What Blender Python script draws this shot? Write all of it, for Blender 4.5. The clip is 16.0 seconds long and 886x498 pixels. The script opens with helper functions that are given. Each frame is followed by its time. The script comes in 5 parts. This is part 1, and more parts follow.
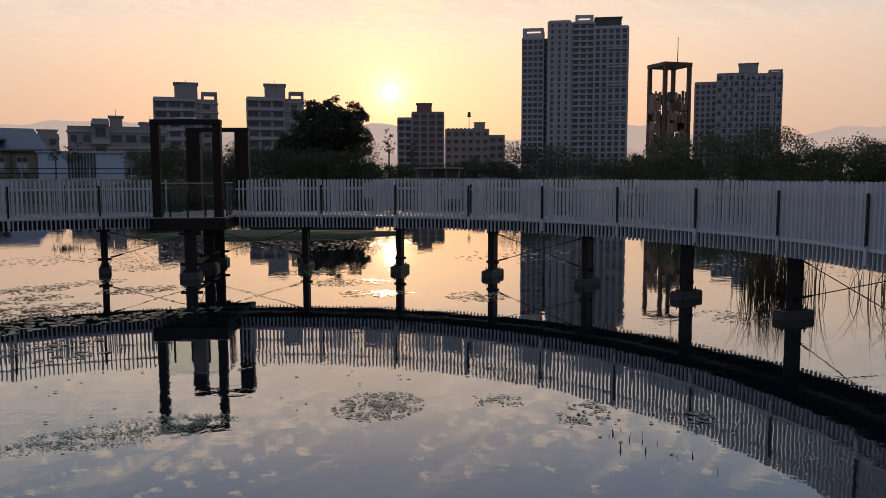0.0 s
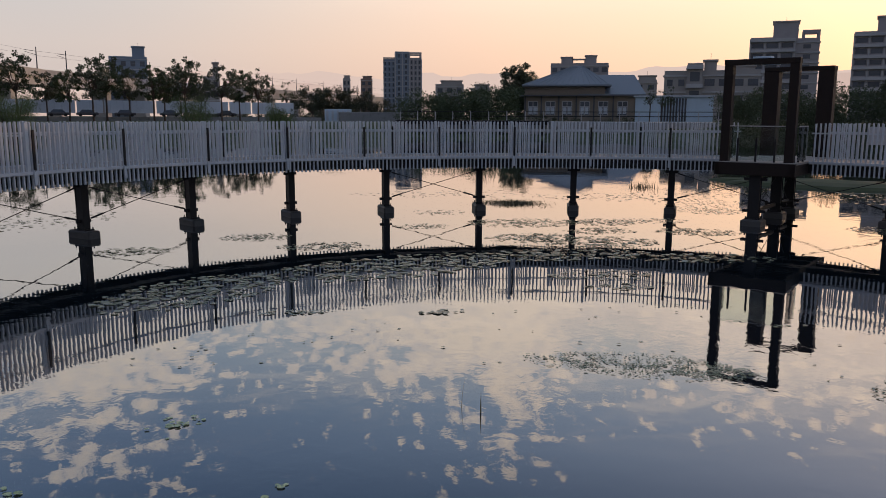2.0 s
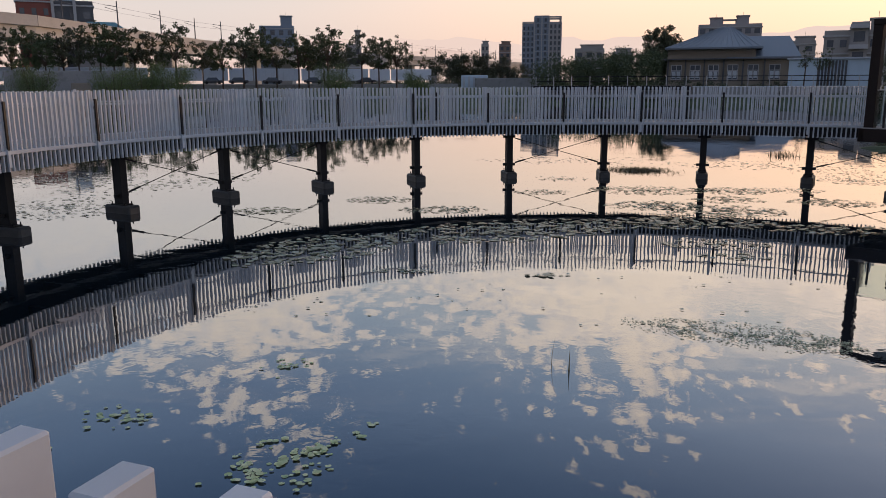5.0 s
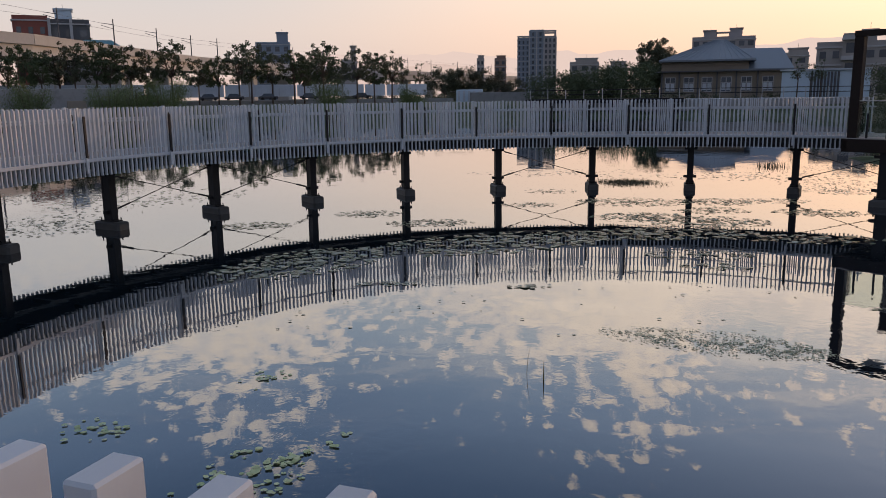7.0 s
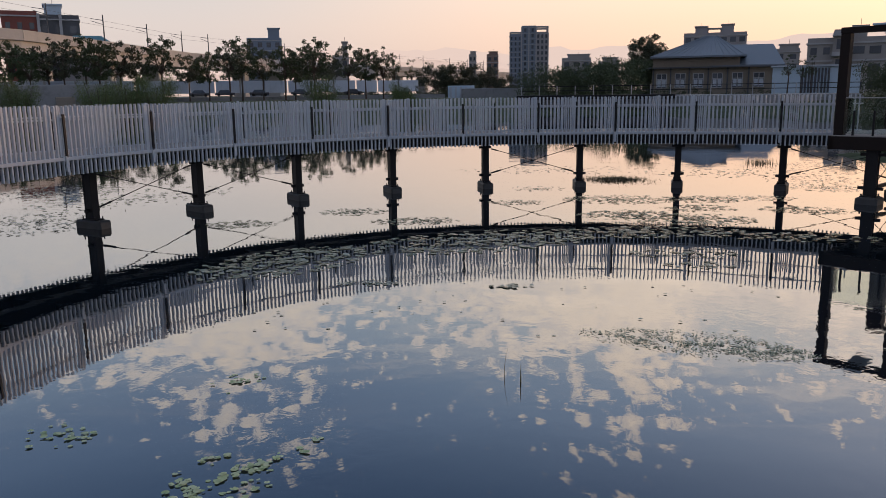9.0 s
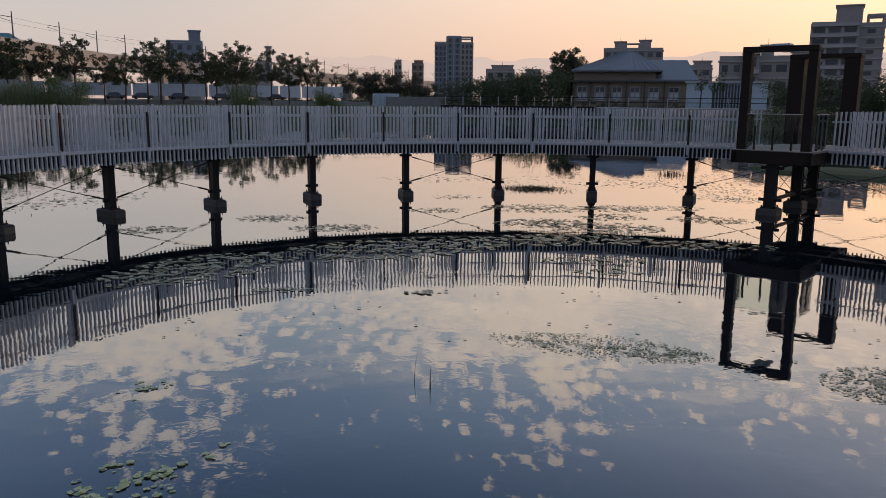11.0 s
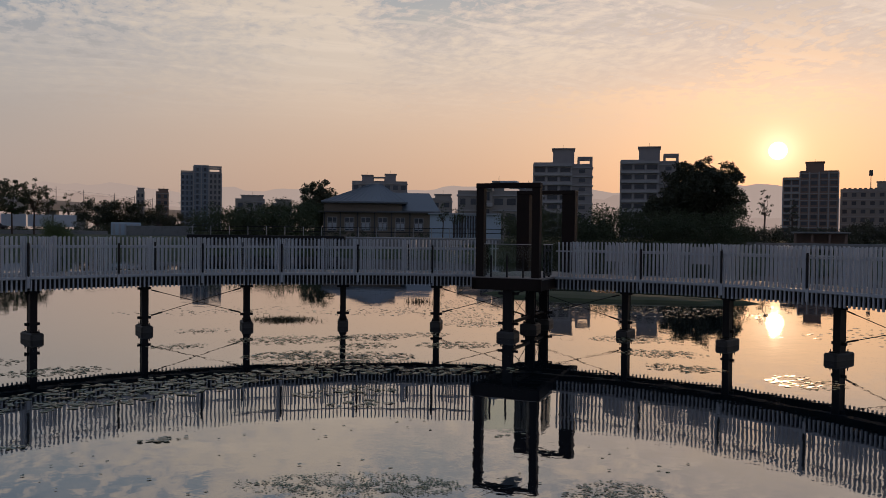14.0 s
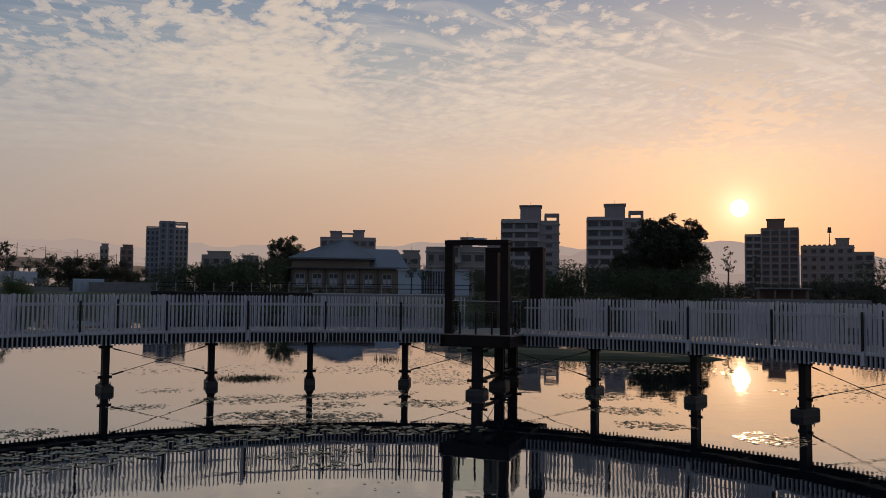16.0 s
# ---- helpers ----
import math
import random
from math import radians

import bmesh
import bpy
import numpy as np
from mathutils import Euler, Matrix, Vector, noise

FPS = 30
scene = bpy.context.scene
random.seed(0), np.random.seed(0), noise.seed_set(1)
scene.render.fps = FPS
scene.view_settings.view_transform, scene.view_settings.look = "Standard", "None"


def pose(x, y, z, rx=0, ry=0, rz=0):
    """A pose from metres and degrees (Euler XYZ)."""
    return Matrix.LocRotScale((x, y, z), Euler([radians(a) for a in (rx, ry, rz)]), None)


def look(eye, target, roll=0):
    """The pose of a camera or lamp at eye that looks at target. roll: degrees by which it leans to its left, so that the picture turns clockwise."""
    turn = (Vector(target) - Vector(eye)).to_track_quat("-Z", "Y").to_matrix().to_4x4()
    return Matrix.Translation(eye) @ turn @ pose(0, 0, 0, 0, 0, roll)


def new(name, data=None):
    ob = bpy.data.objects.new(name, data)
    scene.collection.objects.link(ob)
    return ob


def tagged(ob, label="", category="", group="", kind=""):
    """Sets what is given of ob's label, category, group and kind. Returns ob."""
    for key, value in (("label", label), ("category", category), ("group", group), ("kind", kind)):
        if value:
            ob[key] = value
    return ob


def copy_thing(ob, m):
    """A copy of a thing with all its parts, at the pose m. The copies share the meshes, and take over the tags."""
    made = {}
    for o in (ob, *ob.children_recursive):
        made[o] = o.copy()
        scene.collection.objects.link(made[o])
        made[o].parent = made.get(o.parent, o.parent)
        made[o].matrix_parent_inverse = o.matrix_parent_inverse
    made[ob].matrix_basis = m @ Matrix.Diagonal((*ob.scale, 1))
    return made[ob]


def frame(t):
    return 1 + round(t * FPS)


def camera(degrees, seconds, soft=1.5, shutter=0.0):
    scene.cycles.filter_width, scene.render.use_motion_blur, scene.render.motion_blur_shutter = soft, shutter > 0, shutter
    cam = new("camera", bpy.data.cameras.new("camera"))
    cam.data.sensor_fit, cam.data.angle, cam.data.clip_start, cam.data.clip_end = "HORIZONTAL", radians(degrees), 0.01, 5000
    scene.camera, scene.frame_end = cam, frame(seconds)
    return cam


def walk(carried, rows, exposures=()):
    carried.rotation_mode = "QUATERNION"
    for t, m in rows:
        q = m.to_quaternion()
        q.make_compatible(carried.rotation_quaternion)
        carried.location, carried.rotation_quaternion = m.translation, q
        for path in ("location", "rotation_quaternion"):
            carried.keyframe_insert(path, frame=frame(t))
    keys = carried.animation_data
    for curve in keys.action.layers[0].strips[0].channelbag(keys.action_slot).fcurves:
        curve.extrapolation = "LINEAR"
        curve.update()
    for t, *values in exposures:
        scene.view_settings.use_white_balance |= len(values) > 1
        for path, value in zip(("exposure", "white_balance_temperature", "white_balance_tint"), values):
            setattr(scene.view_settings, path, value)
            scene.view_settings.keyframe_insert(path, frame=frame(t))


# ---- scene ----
cam = camera(58.57, 16.0, soft=0.5)
PATH = [
    # seconds, eye, (yaw, pitch, lean) in degrees
    (0, (-1.203, 0.392, 3.686), (-46.51, -5.49, -0.14)),
    (0.5, (-0.871, 0.573, 3.712), (-35.22, -6.18, -1.35)),
    (1, (-0.716, 0.443, 3.686), (-20.45, -7.02, -0.57)),
    (1.5, (-0.609, 0.355, 3.656), (-12.59, -8.79, 0.77)),
    (2, (-0.477, 0.382, 3.629), (-5.88, -9.49, 0.18)),
    (2.5, (-0.348, 0.358, 3.650), (-1.59, -9.93, -0.56)),
    (3, (-0.272, 0.277, 3.653), (0.40, -10.75, -0.51)),
    (3.5, (-0.178, 0.185, 3.645), (1.90, -11.38, -0.30)),
    (4, (-0.103, 0.139, 3.620), (3.32, -11.85, 0.41)),
    (4.2, (-0.070, 0.100, 3.620), (3.80, -11.93, 0.30)),
    (6.5, (0.207, -0.228, 3.660), (3.79, -11.23, -0.68)),
    (7, (0.326, -0.208, 3.636), (3.85, -10.88, -0.71)),
    (7.5, (0.370, -0.206, 3.648), (3.97, -10.92, -0.80)),
    (8, (0.415, -0.101, 3.662), (3.82, -10.99, -0.71)),
    (8.5, (0.475, -0.030, 3.666), (3.52, -11.17, -0.71)),
    (10.8, (0.710, -0.210, 3.673), (-0.50, -10.78, 0.50)),
    (11, (0.723, -0.223, 3.674), (-2.23, -10.59, 0.55)),
    (11.5, (0.777, -0.226, 3.702), (-9.72, -9.10, 0.36)),
    (12, (0.831, -0.110, 3.708), (-13.56, -7.74, 0.47)),
    (12.5, (0.860, 0.006, 3.714), (-14.91, -6.63, 0.37)),
    (13, (0.852, 0.004, 3.705), (-17.19, -5.22, 0.58)),
    (13.5, (0.873, -0.009, 3.705), (-18.73, -3.17, 0.65)),
    (14, (0.874, -0.008, 3.721), (-19.89, -1.13, 0.67)),
    (14.5, (0.889, 0.027, 3.735), (-20.57, 0.05, 0.61)),
    (15, (0.872, 0.022, 3.735), (-21.17, 1.20, 0.53)),
    (15.5, (0.864, 0.011, 3.726), (-21.75, 2.23, 0.60)),
    (16, (0.871, 0.012, 3.749), (-22.14, 2.96, 0.60)),
]


def aim(eye, yaw, pitch, lean):
    y, p = radians(yaw), radians(pitch)
    way = Vector((-math.sin(y) * math.cos(p), math.cos(y) * math.cos(p), math.sin(p)))
    return look(eye, Vector(eye) + way, lean)


EXPOSURES = [(0.0, 0.04), (1.0, 0.12), (2.0, 0.46), (3.5, 0.74), (4.2, 0.76), (6.3, 0.62), (8.5, 0.64), (10.8, 0.46), (11.5, 0.2), (12.5, -0.18), (14.0, -0.32), (16.0, -0.38)]
walk(cam, [(t, aim(e, *a)) for t, e, a in PATH], EXPOSURES)

# ---------------------------------------------------------------- world and sun
SUN_AZ, SUN_EL = -42.75, 5.75
SUN = Vector((-math.sin(radians(SUN_AZ)) * math.cos(radians(SUN_EL)), math.cos(radians(SUN_AZ)) * math.cos(radians(SUN_EL)), math.sin(radians(SUN_EL))))


class Nodes:
    """A short way to wire nodes."""

    def __init__(self, tree):
        self.tree = tree
        tree.nodes.clear()

    def add(self, kind, values=None, **props):
        n = self.tree.nodes.new(kind)
        for k, v in props.items():
            setattr(n, k, v)
        for k, v in (values or {}).items():
            if isinstance(v, bpy.types.NodeSocket):
                self.tree.links.new(v, n.inputs[k])
            else:
                n.inputs[k].default_value = v
        return n

    def math(self, op, a, b=0.0, clamp=False):
        return self.add("ShaderNodeMath", {0: a, 1: b}, operation=op, use_clamp=clamp).outputs[0]

    def vec(self, op, a, b=(0, 0, 0)):
        return self.add("ShaderNodeVectorMath", {0: a, 1: b}, operation=op)

    def ramp(self, fac, stops):
        n = self.add("ShaderNodeValToRGB", {0: fac})
        els = n.color_ramp.elements
        while len(els) < len(stops):
            els.new(0.5)
        for e, (p, c) in zip(els, stops):
            e.position, e.color = p, (*c, 1) if len(c) == 3 else c
        return n.outputs[0]

    def mix(self, fac, a, b, kind="MIX"):
        n = self.add("ShaderNodeMix", data_type="RGBA", blend_type=kind)
        for i, v in ((0, fac), (6, a), (7, b)):
            if isinstance(v, bpy.types.NodeSocket):
                self.tree.links.new(v, n.inputs[i])
            else:
                n.inputs[i].default_value = v if i == 0 else (*v, 1)
        return n.outputs[2]


def grey(v):
    return (v, v, v)


def make_world():
    w = bpy.data.worlds.new("evening_sky")
    scene.world = w
    w.use_nodes = True
    n = Nodes(w.node_tree)
    d = n.add("ShaderNodeTexCoord").outputs["Generated"]
    sep = n.add("ShaderNodeSeparateXYZ", {0: d})
    up = n.math("MAXIMUM", sep.outputs[2], 0.0)
    high = [(0.36, (0.22, 0.34, 0.495)), (0.50, (0.09, 0.20, 0.39)), (0.65, (0.13, 0.20, 0.33)), (1.0, (0.23, 0.27, 0.34))]
    warm = n.ramp(up, [(0.0, (0.62, 0.42, 0.325)), (0.08, (0.74, 0.52, 0.40)), (0.17, (0.86, 0.665, 0.53)), (0.27, (0.50, 0.54, 0.56))] + high)
    pale = n.ramp(up, [(0.0, (0.49, 0.415, 0.395)), (0.08, (0.53, 0.465, 0.445)), (0.17, (0.47, 0.465, 0.48)), (0.27, (0.27, 0.35, 0.46)),
                       (0.36, (0.15, 0.225, 0.365)), (0.50, (0.075, 0.145, 0.30)), (0.65, (0.12, 0.18, 0.30)), (1.0, (0.23, 0.27, 0.34))])
    side = n.vec("DOT_PRODUCT", d, (-math.sin(radians(SUN_AZ)), math.cos(radians(SUN_AZ)), 0)).outputs["Value"]
    off_sun = n.add("ShaderNodeMapRange", {0: side, 1: 0.965, 2: 0.42, 3: 0.0, 4: 1.0}, interpolation_type="SMOOTHSTEP").outputs[0]
    base = n.mix(off_sun, warm, pale)
    sky = n.add("ShaderNodeTexSky", sky_type="NISHITA", sun_disc=False, sun_elevation=radians(SUN_EL), sun_rotation=radians(-SUN_AZ),
                air_density=1.5, dust_density=3.0)
    sky_dim = n.vec("SCALE", sky.outputs[0])
    sky_dim.inputs["Scale"].default_value = 0.10
    col = n.mix(0.12, base, sky_dim.outputs[0])
    # the sky dims and turns bluer away from the sunset
    away = n.add("ShaderNodeMapRange", {0: side, 1: 0.15, 2: -0.85, 3: 0.0, 4: 0.85}, interpolation_type="SMOOTHSTEP").outputs[0]
    col = n.mix(away, col, (0.125, 0.15, 0.222))
    # thin high cloud in small puffs, seen in perspective
    flat = n.add("ShaderNodeCombineXYZ", {0: n.math("DIVIDE", sep.outputs[0], n.math("ADD", up, 0.10)),
                                          1: n.math("DIVIDE", sep.outputs[1], n.math("ADD", up, 0.10))}).outputs[0]
    bent = n.add("ShaderNodeTexNoise", {"Vector": flat, "Scale": 1.6, "Detail": 2.0}).outputs["Color"]
    flat = n.vec("ADD", flat, n.vec("MULTIPLY", bent, (0.22, 0.22, 0.0)).outputs[0]).outputs[0]
    turned = n.add("ShaderNodeMapping", {"Vector": flat, "Rotation": (0, 0, 0.9), "Scale": (1.0, 0.8, 1.0)}).outputs[0]
    cells = n.add("ShaderNodeTexVoronoi", {"Vector": turned, "Scale": 19.0, "Randomness": 1.0, "Smoothness": 0.8}, feature="SMOOTH_F1").outputs[0]
    ragged = n.add("ShaderNodeTexNoise", {"Vector": turned, "Scale": 24.0, "Detail": 8.0, "Roughness": 0.68, "Distortion": 0.25}).outputs[0]
    lumpy = n.add("ShaderNodeMapRange", {0: up, 1: 0.20, 2: 0.33, 3: 0.4, 4: 1.0}).outputs[0]
    puffs = n.math("ADD", n.math("MULTIPLY", n.math("SUBTRACT", 0.42, cells), 1.15), n.math("MULTIPLY", n.math("SUBTRACT", ragged, 0.5), 2.4))
    puffs = n.math("MULTIPLY", puffs, lumpy)
    fields = n.add("ShaderNodeTexNoise", {"Vector": flat, "Scale": 1.05, "Detail": 2.0, "Roughness": 0.5, "Distortion": 0.3}).outputs[0]
    # the sheet is closed low down, breaks up higher, and trails upwards in two arms
    bearing = n.math("ARCTAN2", n.math("MULTIPLY", sep.outputs[0], -1.0), sep.outputs[1])
    arms = 0.0
    for az, wide, much in ((-11.5, 4.5, 0.62), (18.0, 7.0, 0.5), (-4.0, 7.0, 0.28), (-32.0, 10.0, 0.15)):
        q = n.math("DIVIDE", n.math("SUBTRACT", bearing, radians(az)), radians(wide))
        arm = n.math("MULTIPLY", n.math("POWER", 2.718, n.math("MULTIPLY", n.math("MULTIPLY", q, q), -1.0)), much)
        arms = n.math("ADD", arms, arm)
    thin = n.add("ShaderNodeMapRange", {0: up, 1: 0.24, 2: 0.45, 3: 0.16, 4: -0.68}).outputs[0]
    cover = n.math("ADD", n.math("ADD", n.math("MULTIPLY", n.math("SUBTRACT", fields, 0.5), 1.5), puffs), n.math("ADD", arms, thin))
    dense = n.add("ShaderNodeMapRange", {0: cover, 1: 0.05, 2: 0.75, 3: 0.0, 4: 1.0}, interpolation_type="SMOOTHSTEP").outputs[0]
    cover = n.add("ShaderNodeMapRange", {0: cover, 1: 0.0, 2: 0.20, 3: 0.0, 4: 1.0}, interpolation_type="SMOOTHSTEP").outputs[0]
    rise = n.add("ShaderNodeMapRange", {0: up, 1: 0.11, 2: 0.27, 3: 0.0, 4: 1.0}, interpolation_type="SMOOTHSTEP").outputs[0]
    near = n.math("MAXIMUM", n.vec("DOT_PRODUCT", d, tuple(SUN)).outputs["Value"], 0.0)
    cloud = n.mix(n.math("POWER", near, 3.0), (0.69, 0.60, 0.52), (1.0, 0.83, 0.66))
    cloud = n.mix(dense, n.mix(0.55, cloud, (0.42, 0.44, 0.50)), cloud)
    col = n.mix(n.math("MULTIPLY", n.math("MULTIPLY", cover, rise), 0.88), col, cloud)
    # long combed streaks towards the sun
    combed = n.add("ShaderNodeMapping", {"Vector": flat, "Rotation": (0, 0, -0.35), "Scale": (1.3, 6.5, 1.0)}).outputs[0]
    comb = n.add("ShaderNodeTexNoise", {"Vector": combed, "Scale": 1.5, "Detail": 7.0, "Roughness": 0.62, "Distortion": 0.6}).outputs[0]
    comb = n.add("ShaderNodeMapRange", {0: comb, 1: 0.46, 2: 0.70, 3: 0.0, 4: 0.55}, interpolation_type="SMOOTHSTEP").outputs[0]
    comb = n.math("MULTIPLY", n.math("MULTIPLY", comb, rise), n.math("POWER", near, 2.0))
    comb = n.math("MULTIPLY", comb, n.add("ShaderNodeMapRange", {0: up, 1: 0.31, 2: 0.40, 3: 1.0, 4: 0.0}).outputs[0])
    col = n.mix(comb, col, (1.0, 0.84, 0.69))
    # brightening towards the sun, and the hazy disc itself
    for power, tint in ((5, (0.10, 0.045, 0.025)), (40, (0.07, 0.025, 0.015)), (500, (0.14, 0.09, 0.05)), (4000, (0.6, 0.5, 0.35))):
        col = n.mix(n.math("POWER", near, float(power)), col, tint, "ADD")
    disc = n.add("ShaderNodeMapRange", {0: near, 1: math.cos(radians(0.62)), 2: math.cos(radians(0.38)), 3: 0.0, 4: 1.0}, interpolation_type="SMOOTHSTEP").outputs[0]
    col = n.mix(disc, col, (14.0, 11.5, 8.0), "ADD")
    bg = n.add("ShaderNodeBackground", {0: col, 1: 1.0})
    n.add("ShaderNodeOutputWorld", {0: bg.outputs[0]})


make_world()
lamp = bpy.data.lights.new("sun", "SUN")
lamp.energy, lamp.angle, lamp.color = 0.9, radians(0.6), (1.0, 0.60, 0.32)
new("sun", lamp).matrix_world = look((0, 0, 60), Vector((0, 0, 60)) - SUN)

# ---------------------------------------------------------------- materials
def surface(name, colour, rough=0.7, metal=0.0, grain=8.0, vary=0.25, stain=0.6, stain_scale=0.7, bump=0.15, random_by="", second=None, spec=0.5):
    """A surface with fine grain and larger stains, in metres; random_by: 'object' or 'island' shifts the tone piece by piece."""
    m = bpy.data.materials.new(name)
    m.use_nodes = True
    n = Nodes(m.node_tree)
    at = n.add("ShaderNodeTexCoord").outputs["Object"]
    if random_by == "object":
        info = n.add("ShaderNodeObjectInfo")
        at = n.vec("ADD", at, info.outputs["Location"]).outputs[0]
    fine = n.add("ShaderNodeTexNoise", {"Vector": at, "Scale": grain, "Detail": 6.0, "Roughness": 0.65}).outputs[0]
    wide = n.add("ShaderNodeTexNoise", {"Vector": at, "Scale": stain_scale, "Detail": 4.0, "Roughness": 0.6}).outputs[0]
    dark = tuple(c * (1 - vary) for c in colour)
    lite = tuple(min(1, c * (1 + vary)) for c in colour)
    col = n.mix(fine, dark, lite)
    other = second or tuple(c * (1 - stain * 0.6) for c in colour)
    patch = n.add("ShaderNodeMapRange", {0: wide, 1: 0.48, 2: 0.72, 3: 0.0, 4: stain}, interpolation_type="SMOOTHSTEP").outputs[0]
    col = n.mix(patch, col, other)
    if random_by:
        r = n.add("ShaderNodeObjectInfo").outputs["Random"] if random_by == "object" else n.add("ShaderNodeNewGeometry").outputs["Random Per Island"]
        v = n.add("ShaderNodeMapRange", {0: r, 1: 0.0, 2: 1.0, 3: 1 - vary, 4: 1 + vary}).outputs[0]
        hs = n.add("ShaderNodeHueSaturation", {"Value": v, "Color": col})
        col = hs.outputs[0]
    ro = n.add("ShaderNodeMapRange", {0: fine, 1: 0.0, 2: 1.0, 3: max(0.02, rough - 0.12), 4: min(1, rough + 0.12)}).outputs[0]
    b = n.add("ShaderNodeBump", {"Strength": bump, "Distance": 0.02, "Height": fine}).outputs[0]
    p = n.add("ShaderNodeBsdfPrincipled", {"Base Color": col, "Roughness": ro, "Metallic": metal, "Normal": b, "Specular IOR Level": spec})
    n.add("ShaderNodeOutputMaterial", {0: p.outputs[0]})
    return m


def leaf_surface(name, colour, second, rough=0.7, shine=0.14):
    """Leaves: tone by leaf, a little light shining through."""
    m = bpy.data.materials.new(name)
    m.use_nodes = True
    n = Nodes(m.node_tree)
    r = n.add("ShaderNodeNewGeometry").outputs["Random Per Island"]
    o = n.add("ShaderNodeObjectInfo").outputs["Random"]
    col = n.mix(r, colour, second)
    v = n.add("ShaderNodeMapRange", {0: o, 1: 0.0, 2: 1.0, 3: 0.7, 4: 1.2}).outputs[0]
    col = n.add("ShaderNodeHueSaturation", {"Value": v, "Color": col}).outputs[0]
    p = n.add("ShaderNodeBsdfPrincipled", {"Base Color": col, "Roughness": rough})
    t = n.add("ShaderNodeBsdfTranslucent", {"Color": col})
    mx = n.add("ShaderNodeMixShader", {0: shine, 1: p.outputs[0], 2: t.outputs[0]})
    n.add("ShaderNodeOutputMaterial", {0: mx.outputs[0]})
    return m


def water_surface():
    m = bpy.data.materials.new("pond_water")
    m.use_nodes = True
    n = Nodes(m.node_tree)
    at = n.add("ShaderNodeTexCoord").outputs["Object"]
    small = n.add("ShaderNodeTexNoise", {"Vector": n.vec("MULTIPLY", at, (1.0, 1.0, 1.0)).outputs[0], "Scale": 3.2, "Detail": 3.0, "Roughness": 0.5, "Distortion": 0.5}).outputs[0]
    where = n.add("ShaderNodeTexNoise", {"Vector": at, "Scale": 0.22, "Detail": 2.0}).outputs[0]
    calm = n.add("ShaderNodeMapRange", {0: where, 1: 0.45, 2: 0.7, 3: 0.15, 4: 1.0}).outputs[0]
    swell = n.add("ShaderNodeTexNoise", {"Vector": at, "Scale": 0.9, "Detail": 2.0}).outputs[0]
    h = n.math("ADD", n.math("MULTIPLY", small, calm), n.math("MULTIPLY", swell, 0.7))
    b = n.add("ShaderNodeBump", {"Strength": 1.0, "Distance": 0.0028, "Height": h}).outputs[0]
    body = n.add("ShaderNodeBsdfDiffuse", {"Color": (0.006, 0.012, 0.018, 1), "Normal": b})
    gloss = n.add("ShaderNodeBsdfGlossy", {"Color": (0.97, 0.97, 0.97, 1), "Roughness": 0.012, "Normal": b})
    f = n.add("ShaderNodeFresnel", {"IOR": 1.33, "Normal": b}).outputs[0]
    f = n.ramp(f, [(0.02, grey(0.04)), (0.10, grey(0.35)), (0.165, grey(0.445)), (0.30, grey(0.53)), (0.5, grey(0.72)), (0.8, grey(0.92))])
    mx = n.add("ShaderNodeMixShader", {0: f, 1: body.outputs[0], 2: gloss.outputs[0]})
    n.add("ShaderNodeOutputMaterial", {0: mx.outputs[0]})
    return m


def glass_surface(name, tint=(0.85, 0.9, 0.88)):
    m = bpy.data.materials.new(name)
    m.use_nodes = True
    n = Nodes(m.node_tree)
    t = n.add("ShaderNodeBsdfTransparent", {"Color": (*tint, 1)})
    g = n.add("ShaderNodeBsdfGlossy", {"Roughness": 0.03})
    f = n.add("ShaderNodeFresnel", {"IOR": 1.5}).outputs[0]
    mx = n.add("ShaderNodeMixShader", {0: f, 1: t.outputs[0], 2: g.outputs[0]})
    n.add("ShaderNodeOutputMaterial", {0: mx.outputs[0]})
    return m


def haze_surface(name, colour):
    """The far mountains: a plain distant backdrop, haze painted in as an emissive colour."""
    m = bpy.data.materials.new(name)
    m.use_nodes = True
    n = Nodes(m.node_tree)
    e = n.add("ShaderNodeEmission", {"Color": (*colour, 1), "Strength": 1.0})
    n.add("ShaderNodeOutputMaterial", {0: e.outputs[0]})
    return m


WHITE = surface("white_slat_paint", (0.50, 0.515, 0.55), 0.5, grain=14, vary=0.08, stain=0.25, stain_scale=1.2, bump=0.05, random_by="object")
WHITE_JOINED = surface("white_slat_paint_joined", (0.50, 0.515, 0.55), 0.5, grain=14, vary=0.08, stain=0.25, stain_scale=1.2, bump=0.05, random_by="island")
BLACK = surface("black_steel", (0.022, 0.020, 0.021), 0.55, 0.2, grain=10, vary=0.3, stain=0.5, second=(0.035, 0.022, 0.015), bump=0.1, spec=0.25)
TOWER_STEEL = surface("brown_steel", (0.13, 0.075, 0.05), 0.6, 0.1, grain=6, vary=0.3, stain=0.5, bump=0.1)
RUST = surface("dark_brown_steel", (0.020, 0.013, 0.011), 0.6, 0.1, grain=9, vary=0.35, stain=0.6, second=(0.030, 0.017, 0.012), bump=0.15, spec=0.2)
WET_CONCRETE = surface("wet_concrete", (0.06, 0.056, 0.054), 0.6, grain=12, vary=0.3, stain=0.7, stain_scale=2.5, bump=0.3)
CONCRETE = surface("concrete", (0.27, 0.265, 0.265), 0.85, grain=12, vary=0.25, stain=0.7, stain_scale=1.6, bump=0.3)
DECKING = surface("deck_boards", (0.30, 0.27, 0.25), 0.8, grain=6, vary=0.2, stain=0.4)
